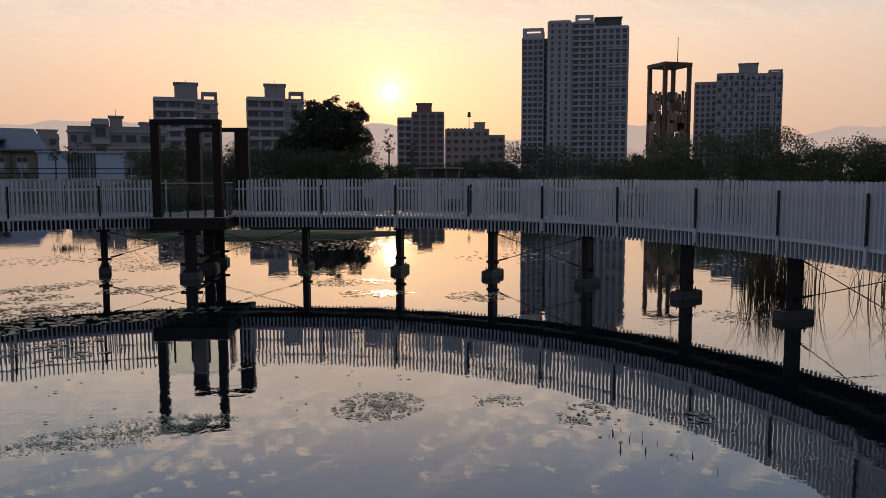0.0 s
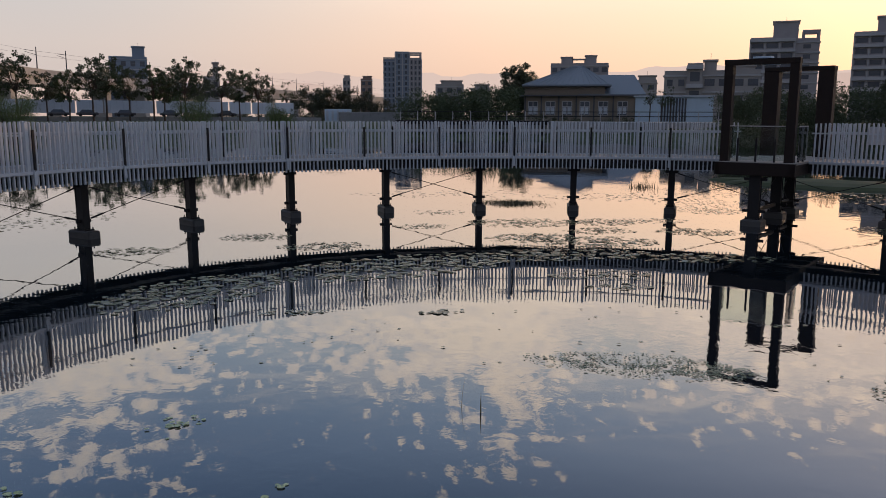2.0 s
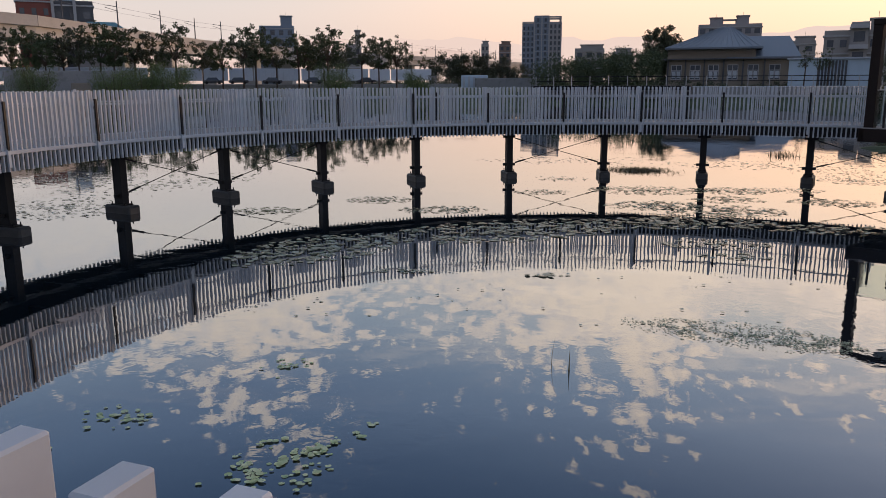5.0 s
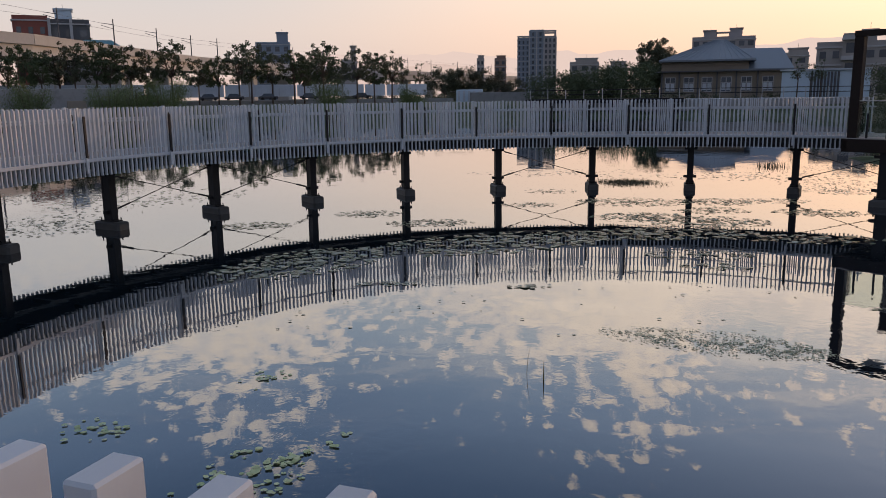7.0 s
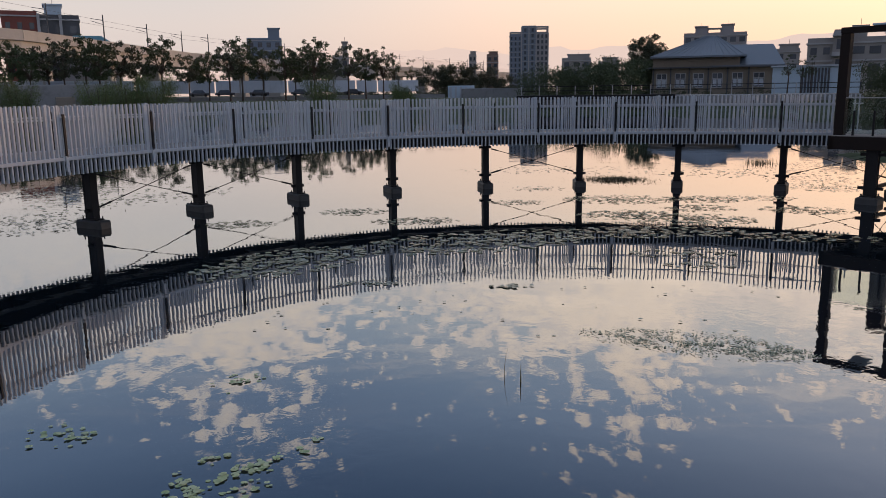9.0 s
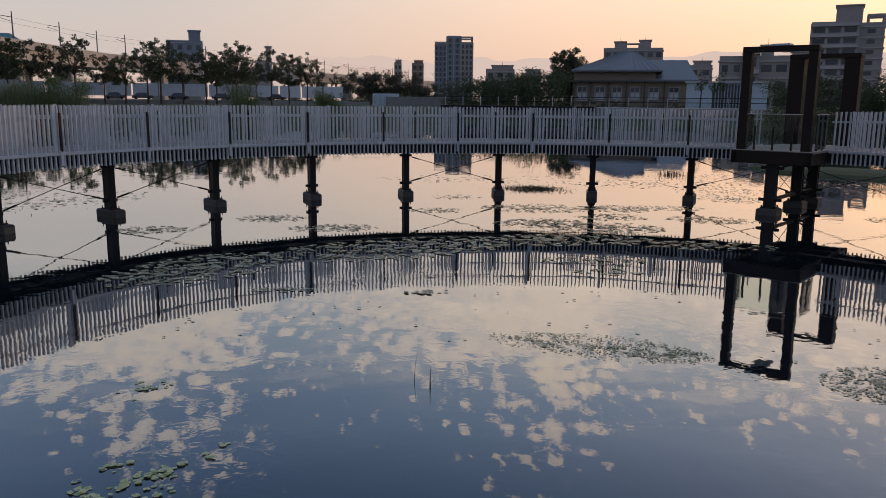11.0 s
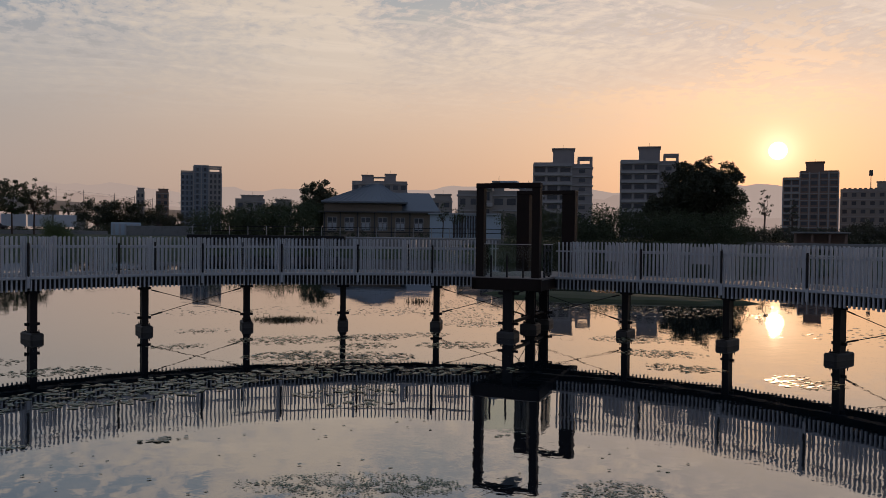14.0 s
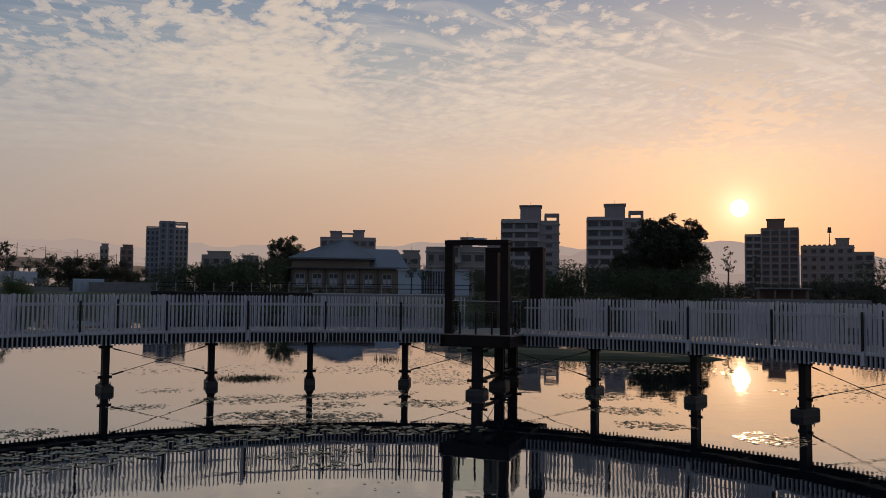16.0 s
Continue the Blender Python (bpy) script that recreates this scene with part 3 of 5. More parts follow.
def make_lookout():
    m = Matrix.Translation(LOOK_AT) @ Matrix.Rotation(radians(LOOK_TURN), 4, "Z") @ Matrix.Translation((1.75, 0, 0))
    look_out = thing("lookout_platform", m, "dark steel lookout platform with two tall portal frames", "lookout")
    front, back = -1.75, 3.75
    half = 1.28
    top = 5.55
    bm = bmesh.new()
    soft_box(bm, front - 0.08, back + 0.1, -half, half, Z_DECK - 0.05, Z_DECK + 0.03, 0.01)
    part("platform_floor", bm, DECKING, look_out, "pale worn floor plate")
    bm = bmesh.new()
    for y in (-half, half - 0.16):
        soft_box(bm, front - 0.1, back + 0.12, y, y + 0.16, Z_DECK - 0.42, Z_DECK - 0.05, 0.01)
    for x in (front - 0.1, back - 0.04):
        soft_box(bm, x, x + 0.16, -half - 0.02, half + 0.02, Z_DECK - 0.42, Z_DECK + 0.0, 0.01)
    for i in range(1, 5):
        x = front + (back - front) * i / 5
        soft_box(bm, x - 0.07, x + 0.07, -half + 0.16, half - 0.16, Z_DECK - 0.4, Z_DECK - 0.1, 0.01)
    soft_box(bm, front, back, -0.12, 0.12, Z_DECK - 0.42, Z_DECK - 0.1, 0.01)
    part("floor_frame", bm, RUST, look_out, "dark steel floor frame")
    for x, w, deep, hw, beam in ((front, 0.29, 0.30, 1.19, 0.18), (back - 0.5, 0.54, 0.50, 1.24, 0.16)):
        for s in (-1, 1):
            bm = bmesh.new()
            soft_box(bm, x, x + deep, s * hw - (w if s > 0 else 0), s * hw + (w if s < 0 else 0), Z_DECK - 0.02, top - beam, 0.012)
            part("portal_column", bm, RUST, look_out, "dark brown steel column")
        bm = bmesh.new()
        soft_box(bm, x - 0.01, x + deep + 0.01, -hw - 0.01, hw + 0.01, top - beam, top, 0.012)
        part("portal_beam", bm, RUST, look_out, "dark brown steel lintel")
    bm = bmesh.new()
    soft_box(bm, front + 0.36, front + 1.3, -0.28, 0.3, top - 0.14, top - 0.08, 0.01)
    soft_box(bm, front - 0.04, front + 0.36, -0.3, 0.28, top + 0.005, top + 0.07, 0.01)
    part("lamp_tray", bm, SHED, look_out, "pale metal tray on the lintel")
    # glass balustrade
    pts = [(front + 0.06, -0.9, front + 0.06, 0.9)] + [(front + 0.4, s * (half - 0.05), -0.1, s * (half - 0.05)) for s in (-1, 1)]
    for x0, y0, x1, y1 in pts:
        bm = bmesh.new()
        a, b = Vector((x0, y0, 0)), Vector((x1, y1, 0))
        u = (b - a).normalized()
        side = Vector((-u.y, u.x, 0)) * 0.006
        vs = [bm.verts.new(p + s + Vector((0, 0, z))) for p in (a, b) for s in (-side, side) for z in (Z_DECK + 0.08, Z_RAIL - 0.1)]
        bmesh.ops.convex_hull(bm, input=vs)
        pane = part("glass_pane", bm, GLASS, look_out, "clear glass balustrade pane")
        pane.visible_shadow = False
        bm = bmesh.new()
        for z in (Z_RAIL - 0.09,):
            rod(bm, a + Vector((0, 0, z)), b + Vector((0, 0, z)), 0.014)
        part("handrail", bm, BAND, look_out, "thin metal cap on the glass")
        n = max(2, int((b - a).length / 0.75) + 1)
        for i in range(n):
            p = a + (b - a) * ((i + 0.5) / n)
            bm = bmesh.new()
            soft_box(bm, p.x - 0.03 + side.x * 6, p.x + 0.03 + side.x * 6, p.y - 0.03 + side.y * 6, p.y + 0.03 + side.y * 6, Z_DECK + 0.02, Z_DECK + 0.82, 0.006)
            part("glass_post", bm, BLACK, look_out)
    # three piers in a row under it, tied together
    for x in (-1.5, 1.3, 3.2):
        copy_thing(pier_proto, m @ Matrix.Translation((x, 0, 0)) @ Matrix.Diagonal((0.65, 1.6, 1.0, 1.0)))
    for x0, x1 in ((-1.5, 1.3), (1.3, 3.2)):
        tie = thing("pier_tie", m @ Matrix.Translation((x0, 0, 0.5)), "dark steel strut between two piers", "strut", "struts under the lookout")
        bm = bmesh.new()
        soft_box(bm, 0.14, x1 - x0 - 0.14, -0.05, 0.05, -0.06, 0.06, 0.01)
        part("strut", bm, BLACK, tie)
        bm = bmesh.new()
        rod(bm, (0.14, 0.0, 0.02), (x1 - x0 - 0.14, 0.0, 1.05), 0.012, n=5)
        rod(bm, (0.14, 0.03, 1.05), (x1 - x0 - 0.14, 0.03, 0.02), 0.012, n=5)
        part("cable", bm, BLACK, tie)


make_lookout()


# ---------------------------------------------------------------- buildings
def facing(az, d, z=GROUND):
    """A pose at that bearing whose -y side looks at the pond."""
    return Matrix.Translation(far_at(az, d, z)) @ Matrix.Rotation(radians(az), 4, "Z")


def block(parent, x0, x1, y0, y1, z1, wall, storeys, cols, storey_bottom=0.0, win=(0.62, 0.5), band=0.3, pilaster=0.0, balcony=False, sides=True, rise=None):
    """A body with floor bands, pilasters and a window in every bay of its front (-y) and of its sides."""
    bm = bmesh.new()
    box(bm, x0, x1, y0, y1, storey_bottom, z1 + 0.9)
    part("wall", bm, wall, parent)
    h = (z1 - storey_bottom) / storeys
    bm = bmesh.new()
    box(bm, x0 - 0.1, x1 + 0.1, y0 - (0.9 if balcony else 0.25), y0, -band, 0.5 if balcony else 0.0)
    front = mesh_of("floor_band", bm, BAND)
    bm = bmesh.new()
    box(bm, 0, 0.25, y0, y1, -band, 0)
    flank = mesh_of("side_band", bm, BAND)
    for s in range(1, storeys + 1):
        z = storey_bottom + s * h
        part("floor_band", front, None, parent).matrix_basis = Matrix.Translation((0, 0, z))
        if sides:
            part("side_band", flank, None, parent).matrix_basis = Matrix.Translation((x1 if x1 > 0 else x0 - 0.25, 0, z))
    if pilaster:
        bm = bmesh.new()
        box(bm, -pilaster / 2, pilaster / 2, y0 - 0.45, y0, storey_bottom, z1 + 0.4)
        upright = mesh_of("pilaster", bm, BAND)
        for c in range(cols + 1):
            part("pilaster", upright, None, parent).matrix_basis = Matrix.Translation((x0 + (x1 - x0) * c / cols, 0, 0))
    w = (x1 - x0) / cols
    bm = bmesh.new()
    box(bm, -w * win[0] / 2, w * win[0] / 2, -0.06, 0.02, -h * win[1] / 2, h * win[1] / 2)
    pane = mesh_of("window", bm, PANE)
    for s in range(storeys):
        z = storey_bottom + (s + 0.5) * h + 0.1
        for c in range(cols):
            ob = part("window", pane, None, parent)
            ob.matrix_basis = Matrix.Translation((x0 + (c + 0.5) * w, y0 - 0.01, z))
    if sides:
        n = max(1, int((y1 - y0) / 4.5))
        for s in range(storeys):
            z = storey_bottom + (s + 0.5) * h + 0.1
            for c in range(n):
                y = y0 + (c + 0.5) * (y1 - y0) / n
                ob = part("window", pane, None, parent)
                ob.matrix_basis = Matrix.Translation((x1 if x1 > 0 else x0, y, z)) @ Matrix.Rotation(radians(90), 4, "Z")


def penthouse(parent, x0, x1, y0, y1, z0, z1, wall):
    bm = bmesh.new()
    soft_box(bm, x0, x1, y0, y1, z0, z1, 0.05)
    box(bm, x0 - 0.3, x1 + 0.3, y0 - 0.3, y1 + 0.3, z1, z1 + 0.35)
    part("roof_house", bm, wall, parent)
    bm = bmesh.new()
    rod(bm, ((x0 + x1) / 2, (y0 + y1) / 2, z1), ((x0 + x1) / 2, (y0 + y1) / 2, z1 + 1.7), 0.04)
    part("mast", bm, WALL_DARK, parent)


def open_crown(parent, x0, x1, y0, y1, z0, z1, wall, t=0.7):
    """An open frame on a roof."""
    bm = bmesh.new()
    for x in (x0, x1 - t):
        for y in (y0, y1 - t):
            box(bm, x, x + t, y, y + t, z0, z1 - t)
    box(bm, x0, x1, y0, y0 + t, z1 - t, z1)
    box(bm, x0, x1, y1 - t, y1, z1 - t, z1)
    box(bm, x0, x0 + t, y0 + t, y1 - t, z1 - t, z1)
    box(bm, x1 - t, x1, y0 + t, y1 - t, z1 - t, z1)
    part("roof_frame", bm, wall, parent)


def house_block(name, az, d, label, category="building"):
    return thing(name, facing(az, d), label, category, "buildings of the town")


mark = so_far()
# the tall residential slab
b = house_block("apartment_tower", -55.6, 300, "tall grey residential tower of over twenty storeys with balconies")
block(b, -18.8, -11.0, 2, 20, 51.0, TOWER_WALL, 24, 4, win=(0.72, 0.66), band=0.3, pilaster=0.5)
open_crown(b, -18.8, -11.0, 2, 14, 51.9, 55.0, TOWER_WALL, 1.1)
block(b, -11.0, -9.0, 4, 20, 50.5, WALL_DARK, 24, 1, sides=False, band=0.2)
block(b, -9.0, -1.2, 0, 18, 56.3, TOWER_WALL, 26, 3, win=(0.34, 0.62), band=0.14, pilaster=1.0)
block(b, -1.2, -0.4, 3, 20, 54.0, WALL_DARK, 25, 1, sides=False, band=0.2)
block(b, -0.4, 7.6, 1, 20, 55.8, TOWER_WALL, 26, 3, win=(0.74, 0.6), band=0.25, pilaster=0.8, balcony=True)
open_crown(b, 0.6, 7.2, 1, 12, 56.7, 59.0, TOWER_WALL, 1.1)
block(b, 7.6, 19.6, 0, 20, 53.8, TOWER_WALL, 25, 5, win=(0.62, 0.7), band=0.18, pilaster=0.75)
for z in (20.0, 26.5, 33.0, 39.5, 46.0):
    bm = bmesh.new()
    box(bm, 13.0, 19.8, -0.9, 0, z, z + 0.7)
    part("ledge", bm, BAND, b)
penthouse(b, 7.9, 17.4, 3, 14, 54.6, 58.0, WALL_DARK)

# the checkered block behind the steel tower
b = house_block("apartment_block", -66.6, 400, "grey residential block with a checkered white balcony front")
block(b, -19, -9, 3, 22, 43.5, WALL_GREY, 16, 4, win=(0.55, 0.6), band=0.35, pilaster=0.5)
block(b, -9, 3.5, 1, 22, 47.0, WALL_BLUE, 17, 5, win=(0.55, 0.6), band=0.4, pilaster=0.5)
block(b, 3.5, 19.5, 0, 22, 46.2, WALL_BLUE, 17, 7, win=(0.6, 0.6), band=0.4, pilaster=0.5)
bm = bmesh.new()
box(bm, -0.75, 0.75, -0.7, -0.05, -0.1, 2.5)
bay = mesh_of("balcony_box", bm, BAND)
for c in range(12):
    for f in range(4, 17):
        if (c + f) % 2 and not (7 <= c <= 9 and f < 14):
            part("balcony_box", bay, None, b).matrix_basis = Matrix.Translation((-8.0 + c * 2.36 + 0.1 * (f % 3), 0.9 if c < 5 else 0.0, 1.2 + f * 2.72)) @ Matrix.Scale(0.8 if c % 3 else 0.95, 4)
bm = bmesh.new()
box(bm, 8.2, 16.2, -0.8, 0, 36.5, 37.6)
box(bm, 8.2, 9.0, -0.8, 0, 4, 36.5)
box(bm, 15.4, 16.2, -0.8, 0, 4, 36.5)
part("front_frame", bm, BAND, b, "pale frame round a glazed middle bay")
penthouse(b, 0.5, 9, 3, 14, 46, 52.0, WALL_GREY)
open_crown(b, 13.5, 19.5, 0, 9, 46.2, 48.5, WALL_GREY, 0.8)

# brown block under the sun and its low neighbour
b = house_block("apartment_block", -44.8, 360, "brown residential block with a stepped roofline")
block(b, -10.4, -4.0, 1, 16, 25.5, WALL_BROWN, 9, 2, balcony=True, pilaster=0.5)
block(b, -4.0, 10.4, 0, 16, 28.0, WALL_BROWN, 10, 4, pilaster=0.5)
penthouse(b, -1.8, 5.0, 2, 10, 28, 32.5, WALL_BROWN)
b = house_block("office_block", -48.5, 400, "pale low office block with roof tanks")
block(b, -13.5, 8.5, 0, 16, 22.5, WALL_PALE, 6, 6, win=(0.5, 0.45))
block(b, 8.5, 16.5, 2, 14, 19.5, WALL_PALE, 5, 2)
penthouse(b, 1.0, 6.5, 3, 9, 22.5, 26.5, WALL_PALE)
bm = bmesh.new()
rod(bm, (-1.5, 5, 22.5), (-1.5, 5, 32.0), 0.25, 0.1)
rod(bm, (-1.5, 5, 29.5), (-1.5, 5, 32.0), 0.9, 0.7, 8)
part("antenna", bm, WALL_DARK, b, "roof antenna with a drum")
for i in range(9):
    bm = bmesh.new()
    soft_box(bm, -12.5 + i * 2.1, -11.3 + i * 2.1, 3, 4.5, 22.5, 24.0, 0.1)
    part("roof_tank", bm, WALL_DARK, b)

set_back(mark, 1.55)
mark = so_far()
# the pair of slab blocks
for az, d, w0, w1, h, p0, p1, ph, seed in ((-28.5, 230, -8.3, 8.4, 21.2, -2.9, 3.2, 26.0, 1), (-34.5, 235, -8.0, 8.1, 22.3, -3.0, 2.9, 26.8, 2)):
    b = house_block("apartment_block", az, d, "grey mid-rise residential block with horizontal balconies and a roof house")
    block(b, w0, 2.5, 0, 14, h, WALL_GREY, 8, 3, win=(0.75, 0.45), balcony=True, pilaster=0.35)
    block(b, 2.5, w1, 0.6, 14, h - 0.4, WALL_GREY, 8, 1, win=(0.3, 0.4))
    penthouse(b, p0, p1, 2, 9, h, ph, WALL_GREY)
    open_crown(b, w1 - 4.2, w1, 1, 8, h - 0.4, h + 2.6, WALL_GREY, 0.6)

# low stepped block behind the lookout
b = house_block("office_block", -24.0, 172, "beige four-storey block with barred windows and a roof turret")
block(b, -9.0, -4.5, 0, 14, 9.8, WALL_PALE, 3, 2, win=(0.5, 0.4))
block(b, -4.5, -1.5, -1.2, 14, 11.2, WALL_PALE, 3, 1, balcony=True)
block(b, -1.5, 9.5, 0, 14, 9.8, WALL_PALE, 3, 4, win=(0.7, 0.42))
penthouse(b, -1.3, 1.1, 2, 6, 9.8, 12.6, WALL_PALE)
penthouse(b, 4.5, 8.5, 3, 8, 9.8, 11.5, WALL_PALE)

# behind the hipped hall
b = house_block("apartment_block", -15.3, 300, "grey block with two roof towers joined by a frame")
block(b, -10.3, 10.5, 0, 14, 19.9, WALL_GREY, 6, 7)
penthouse(b, -6.6, -2.6, 2, 8, 19.0, 22.9, WALL_GREY)
penthouse(b, 2.2, 6.2, 2, 8, 19.0, 23.4, WALL_GREY)
open_crown(b, -2.6, 2.2, 3, 7, 19.9, 22.6, WALL_PALE, 0.4)

set_back(mark, 1.8)
mark = so_far()
# the lone tower
b = house_block("office_tower", -2.85, 420, "blue-grey tower with white window rows and a framed crown")
block(b, -9.6, -3.4, 1, 16, 29.6, WALL_BLUE, 11, 3, win=(0.4, 0.6), band=0.15)
open_crown(b, -9.6, -3.4, 1, 12, 29.6, 31.6, WALL_GREY, 0.6)
block(b, -3.4, 4.0, 0, 16, 33.6, WALL_BLUE, 12, 2, win=(0.3, 0.6), band=0.15, pilaster=0.6)
block(b, 4.0, 10.2, 0.4, 16, 30.5, WALL_GREY, 11, 3, win=(0.45, 0.6), band=0.2, pilaster=0.4)
open_crown(b, 3.2, 10.2, 0, 14, 30.5, 34.2, WALL_GREY, 0.8)

for az, d, w, h, n, wall, lab in ((1.05, 420, 3.8, 20.0, 6, WALL_PALE, "pale slim block"), (-0.35, 420, 6.0, 19.8, 6, WALL_BROWN, "brown block with twin roof tanks"),
                                  (-6.2, 300, 10.5, 12.4, 4, WALL_PALE, "pale low block with a flat roof"), (-8.4, 290, 7.0, 10.6, 3, WALL_PALE, "pale low block with a sloping roof"),
                                  (15.5, 330, 13.5, 22.6, 6, WALL_BLUE, "blue-grey block with a roof house"), (-19.8, 260, 7.0, 12.0, 4, WALL_PALE, "pale far block"),
                                  (27.0, 360, 12.0, 13.0, 4, WALL_BLUE, "low blue-grey block"), (10.3, 240, 4.5, 11.6, 4, WALL_PALE, "grey block with a water tank")):
    b = house_block("apartment_block", az, d, lab + " far across the pond")
    block(b, -w / 2, w / 2, 0, 10, h, wall, n, max(2, int(w / 3)), win=(0.5, 0.5), band=0.2)
    penthouse(b, w * 0.12 if az > 10 else -w * 0.3, w * 0.45, 2, 7, h + 0.8, h + (4.6 if az > 10 else 2.0), wall)

set_back(mark, 1.55)
mark = so_far()
# the red and dark industrial pair with a teal roof
b = house_block("industrial_building", 28.9, 200, "red and dark grey industrial block with pale pilasters")
block(b, -9.0, -2.0, 0, 16, 19.0, WALL_RED, 4, 3, win=(0.4, 0.3))
block(b, -2.0, 6.4, 0.3, 16, 18.4, WALL_DARK, 4, 3, win=(0.5, 0.35))
penthouse(b, -0.5, 3.0, 3, 9, 18.4, 21.5, SHED)
bm = bmesh.new()
for x in (-2.1, 2.3):
    box(bm, x, x + 0.6, -0.5, 0.0, 0, 19.4)
part("pilaster", bm, BAND, b)
b = house_block("warehouse", 26.6, 190, "low hall with a teal metal roof")
bm = bmesh.new()
box(bm, -6, 6, 0, 12, 0, 11.5)
part("wall", bm, WALL_GREY, b)
bm = bmesh.new()
vs = [bm.verts.new(p) for p in ((-6.4, -0.4, 11.5), (6.4, -0.4, 11.5), (6.4, 12.4, 11.5), (-6.4, 12.4, 11.5), (-3.0, 6, 14.6), (2.6, 6, 14.6))]
for f in ((0, 1, 5, 4), (1, 2, 5), (2, 3, 4, 5), (3, 0, 4), (3, 2, 1, 0)):
    bm.faces.new([vs[i] for i in f])
part("roof", bm, surface("teal_roof", (0.08, 0.22, 0.26), 0.5), b)


set_back(mark, 2.0)
mark = so_far()


# ---------------------------------------------------------------- the hipped hall by the water
def make_hall():
    hall = thing("waterside_hall", facing(-14.4, 108, GROUND), "tan brick hall with a broad grey hipped roof and white-framed windows", "hall")
    bm = bmesh.new()
    box(bm, -5.7, 9.0, 0, 14, 0, 4.05)
    part("lower_wall", bm, WALL_TAN, hall)
    bm = bmesh.new()
    box(bm, -5.65, 4.9, 0.7, 13, 4.05, 5.4)
    for z in (4.25, 4.7, 5.1):
        box(bm, -5.73, 4.98, 0.6, 13.1, z, z + 0.1)
    part("upper_wall", bm, WALL_TAN, hall)
    bm = bmesh.new()
    box(bm, -6.4, 9.2, -0.9, 14.5, 3.98, 4.12)
    part("canopy", bm, WALL_DARK, hall, "thin dark eaves canopy")

    def hip(x0, x1, y0, y1, z0, a, b, z1):
        bm = bmesh.new()
        ym = (y0 + y1) / 2
        vs = [bm.verts.new(p) for p in ((x0, y0, z0), (x1, y0, z0), (x1, y1, z0), (x0, y1, z0), (a, ym, z1), (b, ym, z1),
                                        (x0, y0, z0 - 0.22), (x1, y0, z0 - 0.22), (x1, y1, z0 - 0.22), (x0, y1, z0 - 0.22))]
        for f in ((0, 1, 5, 4), (1, 2, 5), (2, 3, 4, 5), (3, 0, 4), (9, 8, 7, 6), (0, 6, 7, 1), (1, 7, 8, 2), (2, 8, 9, 3), (3, 9, 6, 0)):
            bm.faces.new([vs[i] for i in f])
        return bm

    def seams(roof, x0, x1, y0, y1, z0, a, b, z1, n=15):
        ym = (y0 + y1) / 2
        for i in range(n):
            f = (i + 0.5) / n
            bm = bmesh.new()
            rod(bm, (x0 + (x1 - x0) * f, y0, z0 + 0.03), (a + (b - a) * f, ym, z1 + 0.03), 0.035, n=4)
            part("roof_seam", bm, ROOF, roof)
    roof = part("roof", hip(-6.0, 5.7, -0.4, 14.0, 5.5, 0.7, 2.2, 8.3), ROOF, hall, "grey hipped metal roof")
    seams(roof, -6.0, 5.7, -0.4, 14.0, 5.5, 0.7, 2.2, 8.3)
    part("side_roof", hip(1.5, 10.2, 0.6, 14.0, 4.3, 2.6, 9.2, 7.1), ROOF, hall, "lower grey metal roof")
    for x in (-4.5, -2.2, 0.0, 2.3, 4.7, 7.2):
        bm = bmesh.new()
        box(bm, x - 0.65, x + 0.65, -0.10, 0.02, 1.5, 3.35)
        w = part("window", bm, PANE, hall)
        bm = bmesh.new()
        for xx in (-0.65, -0.04, 0.57):
            box(bm, x + xx, x + xx + 0.08, -0.16, -0.08, 1.5, 3.35)
        for z in (1.5, 2.6, 3.27):
            box(bm, x - 0.65, x + 0.65, -0.165, -0.085, z, z + 0.08)
        part("window_frame", bm, BAND, w, "pale window frame")
        bm = bmesh.new()
        for sx in (-0.3, 0.3):
            box(bm, x + sx - 0.22, x + sx + 0.22, -0.13, -0.105, 1.7, 2.55)
        part("blind", bm, HOARD, w, "pale blind behind the panes")
    for x in (-5.55, -3.4, -1.1, 1.2, 3.5, 6.0, 8.9):
        bm = bmesh.new()
        box(bm, x - 0.09, x + 0.09, -0.2, 0.0, 0, 4.0)
        part("pilaster", bm, WALL_DARK, hall)


make_hall()
shed = thing("site_cabin", facing(-22.6, 95, GROUND), "pale blue sheet-metal cabin with a ribbed side", "cabin")
bm = bmesh.new()
soft_box(bm, -5.9, 2.65, 0, 5, 0.6, 3.55, 0.04)
part("wall", bm, SHED, shed)
bm = bmesh.new()
box(bm, -6.1, 2.8, -0.3, 5.2, 3.55, 3.72)
part("roof", bm, HOARD, shed)
bm = bmesh.new()
for i in range(9):
    box(bm, -3.0 + i * 0.32, -2.8 + i * 0.32, -0.1, 0.02, 0.8, 3.4)
part("rib", bm, WALL_DARK, shed, "dark upright ribs")


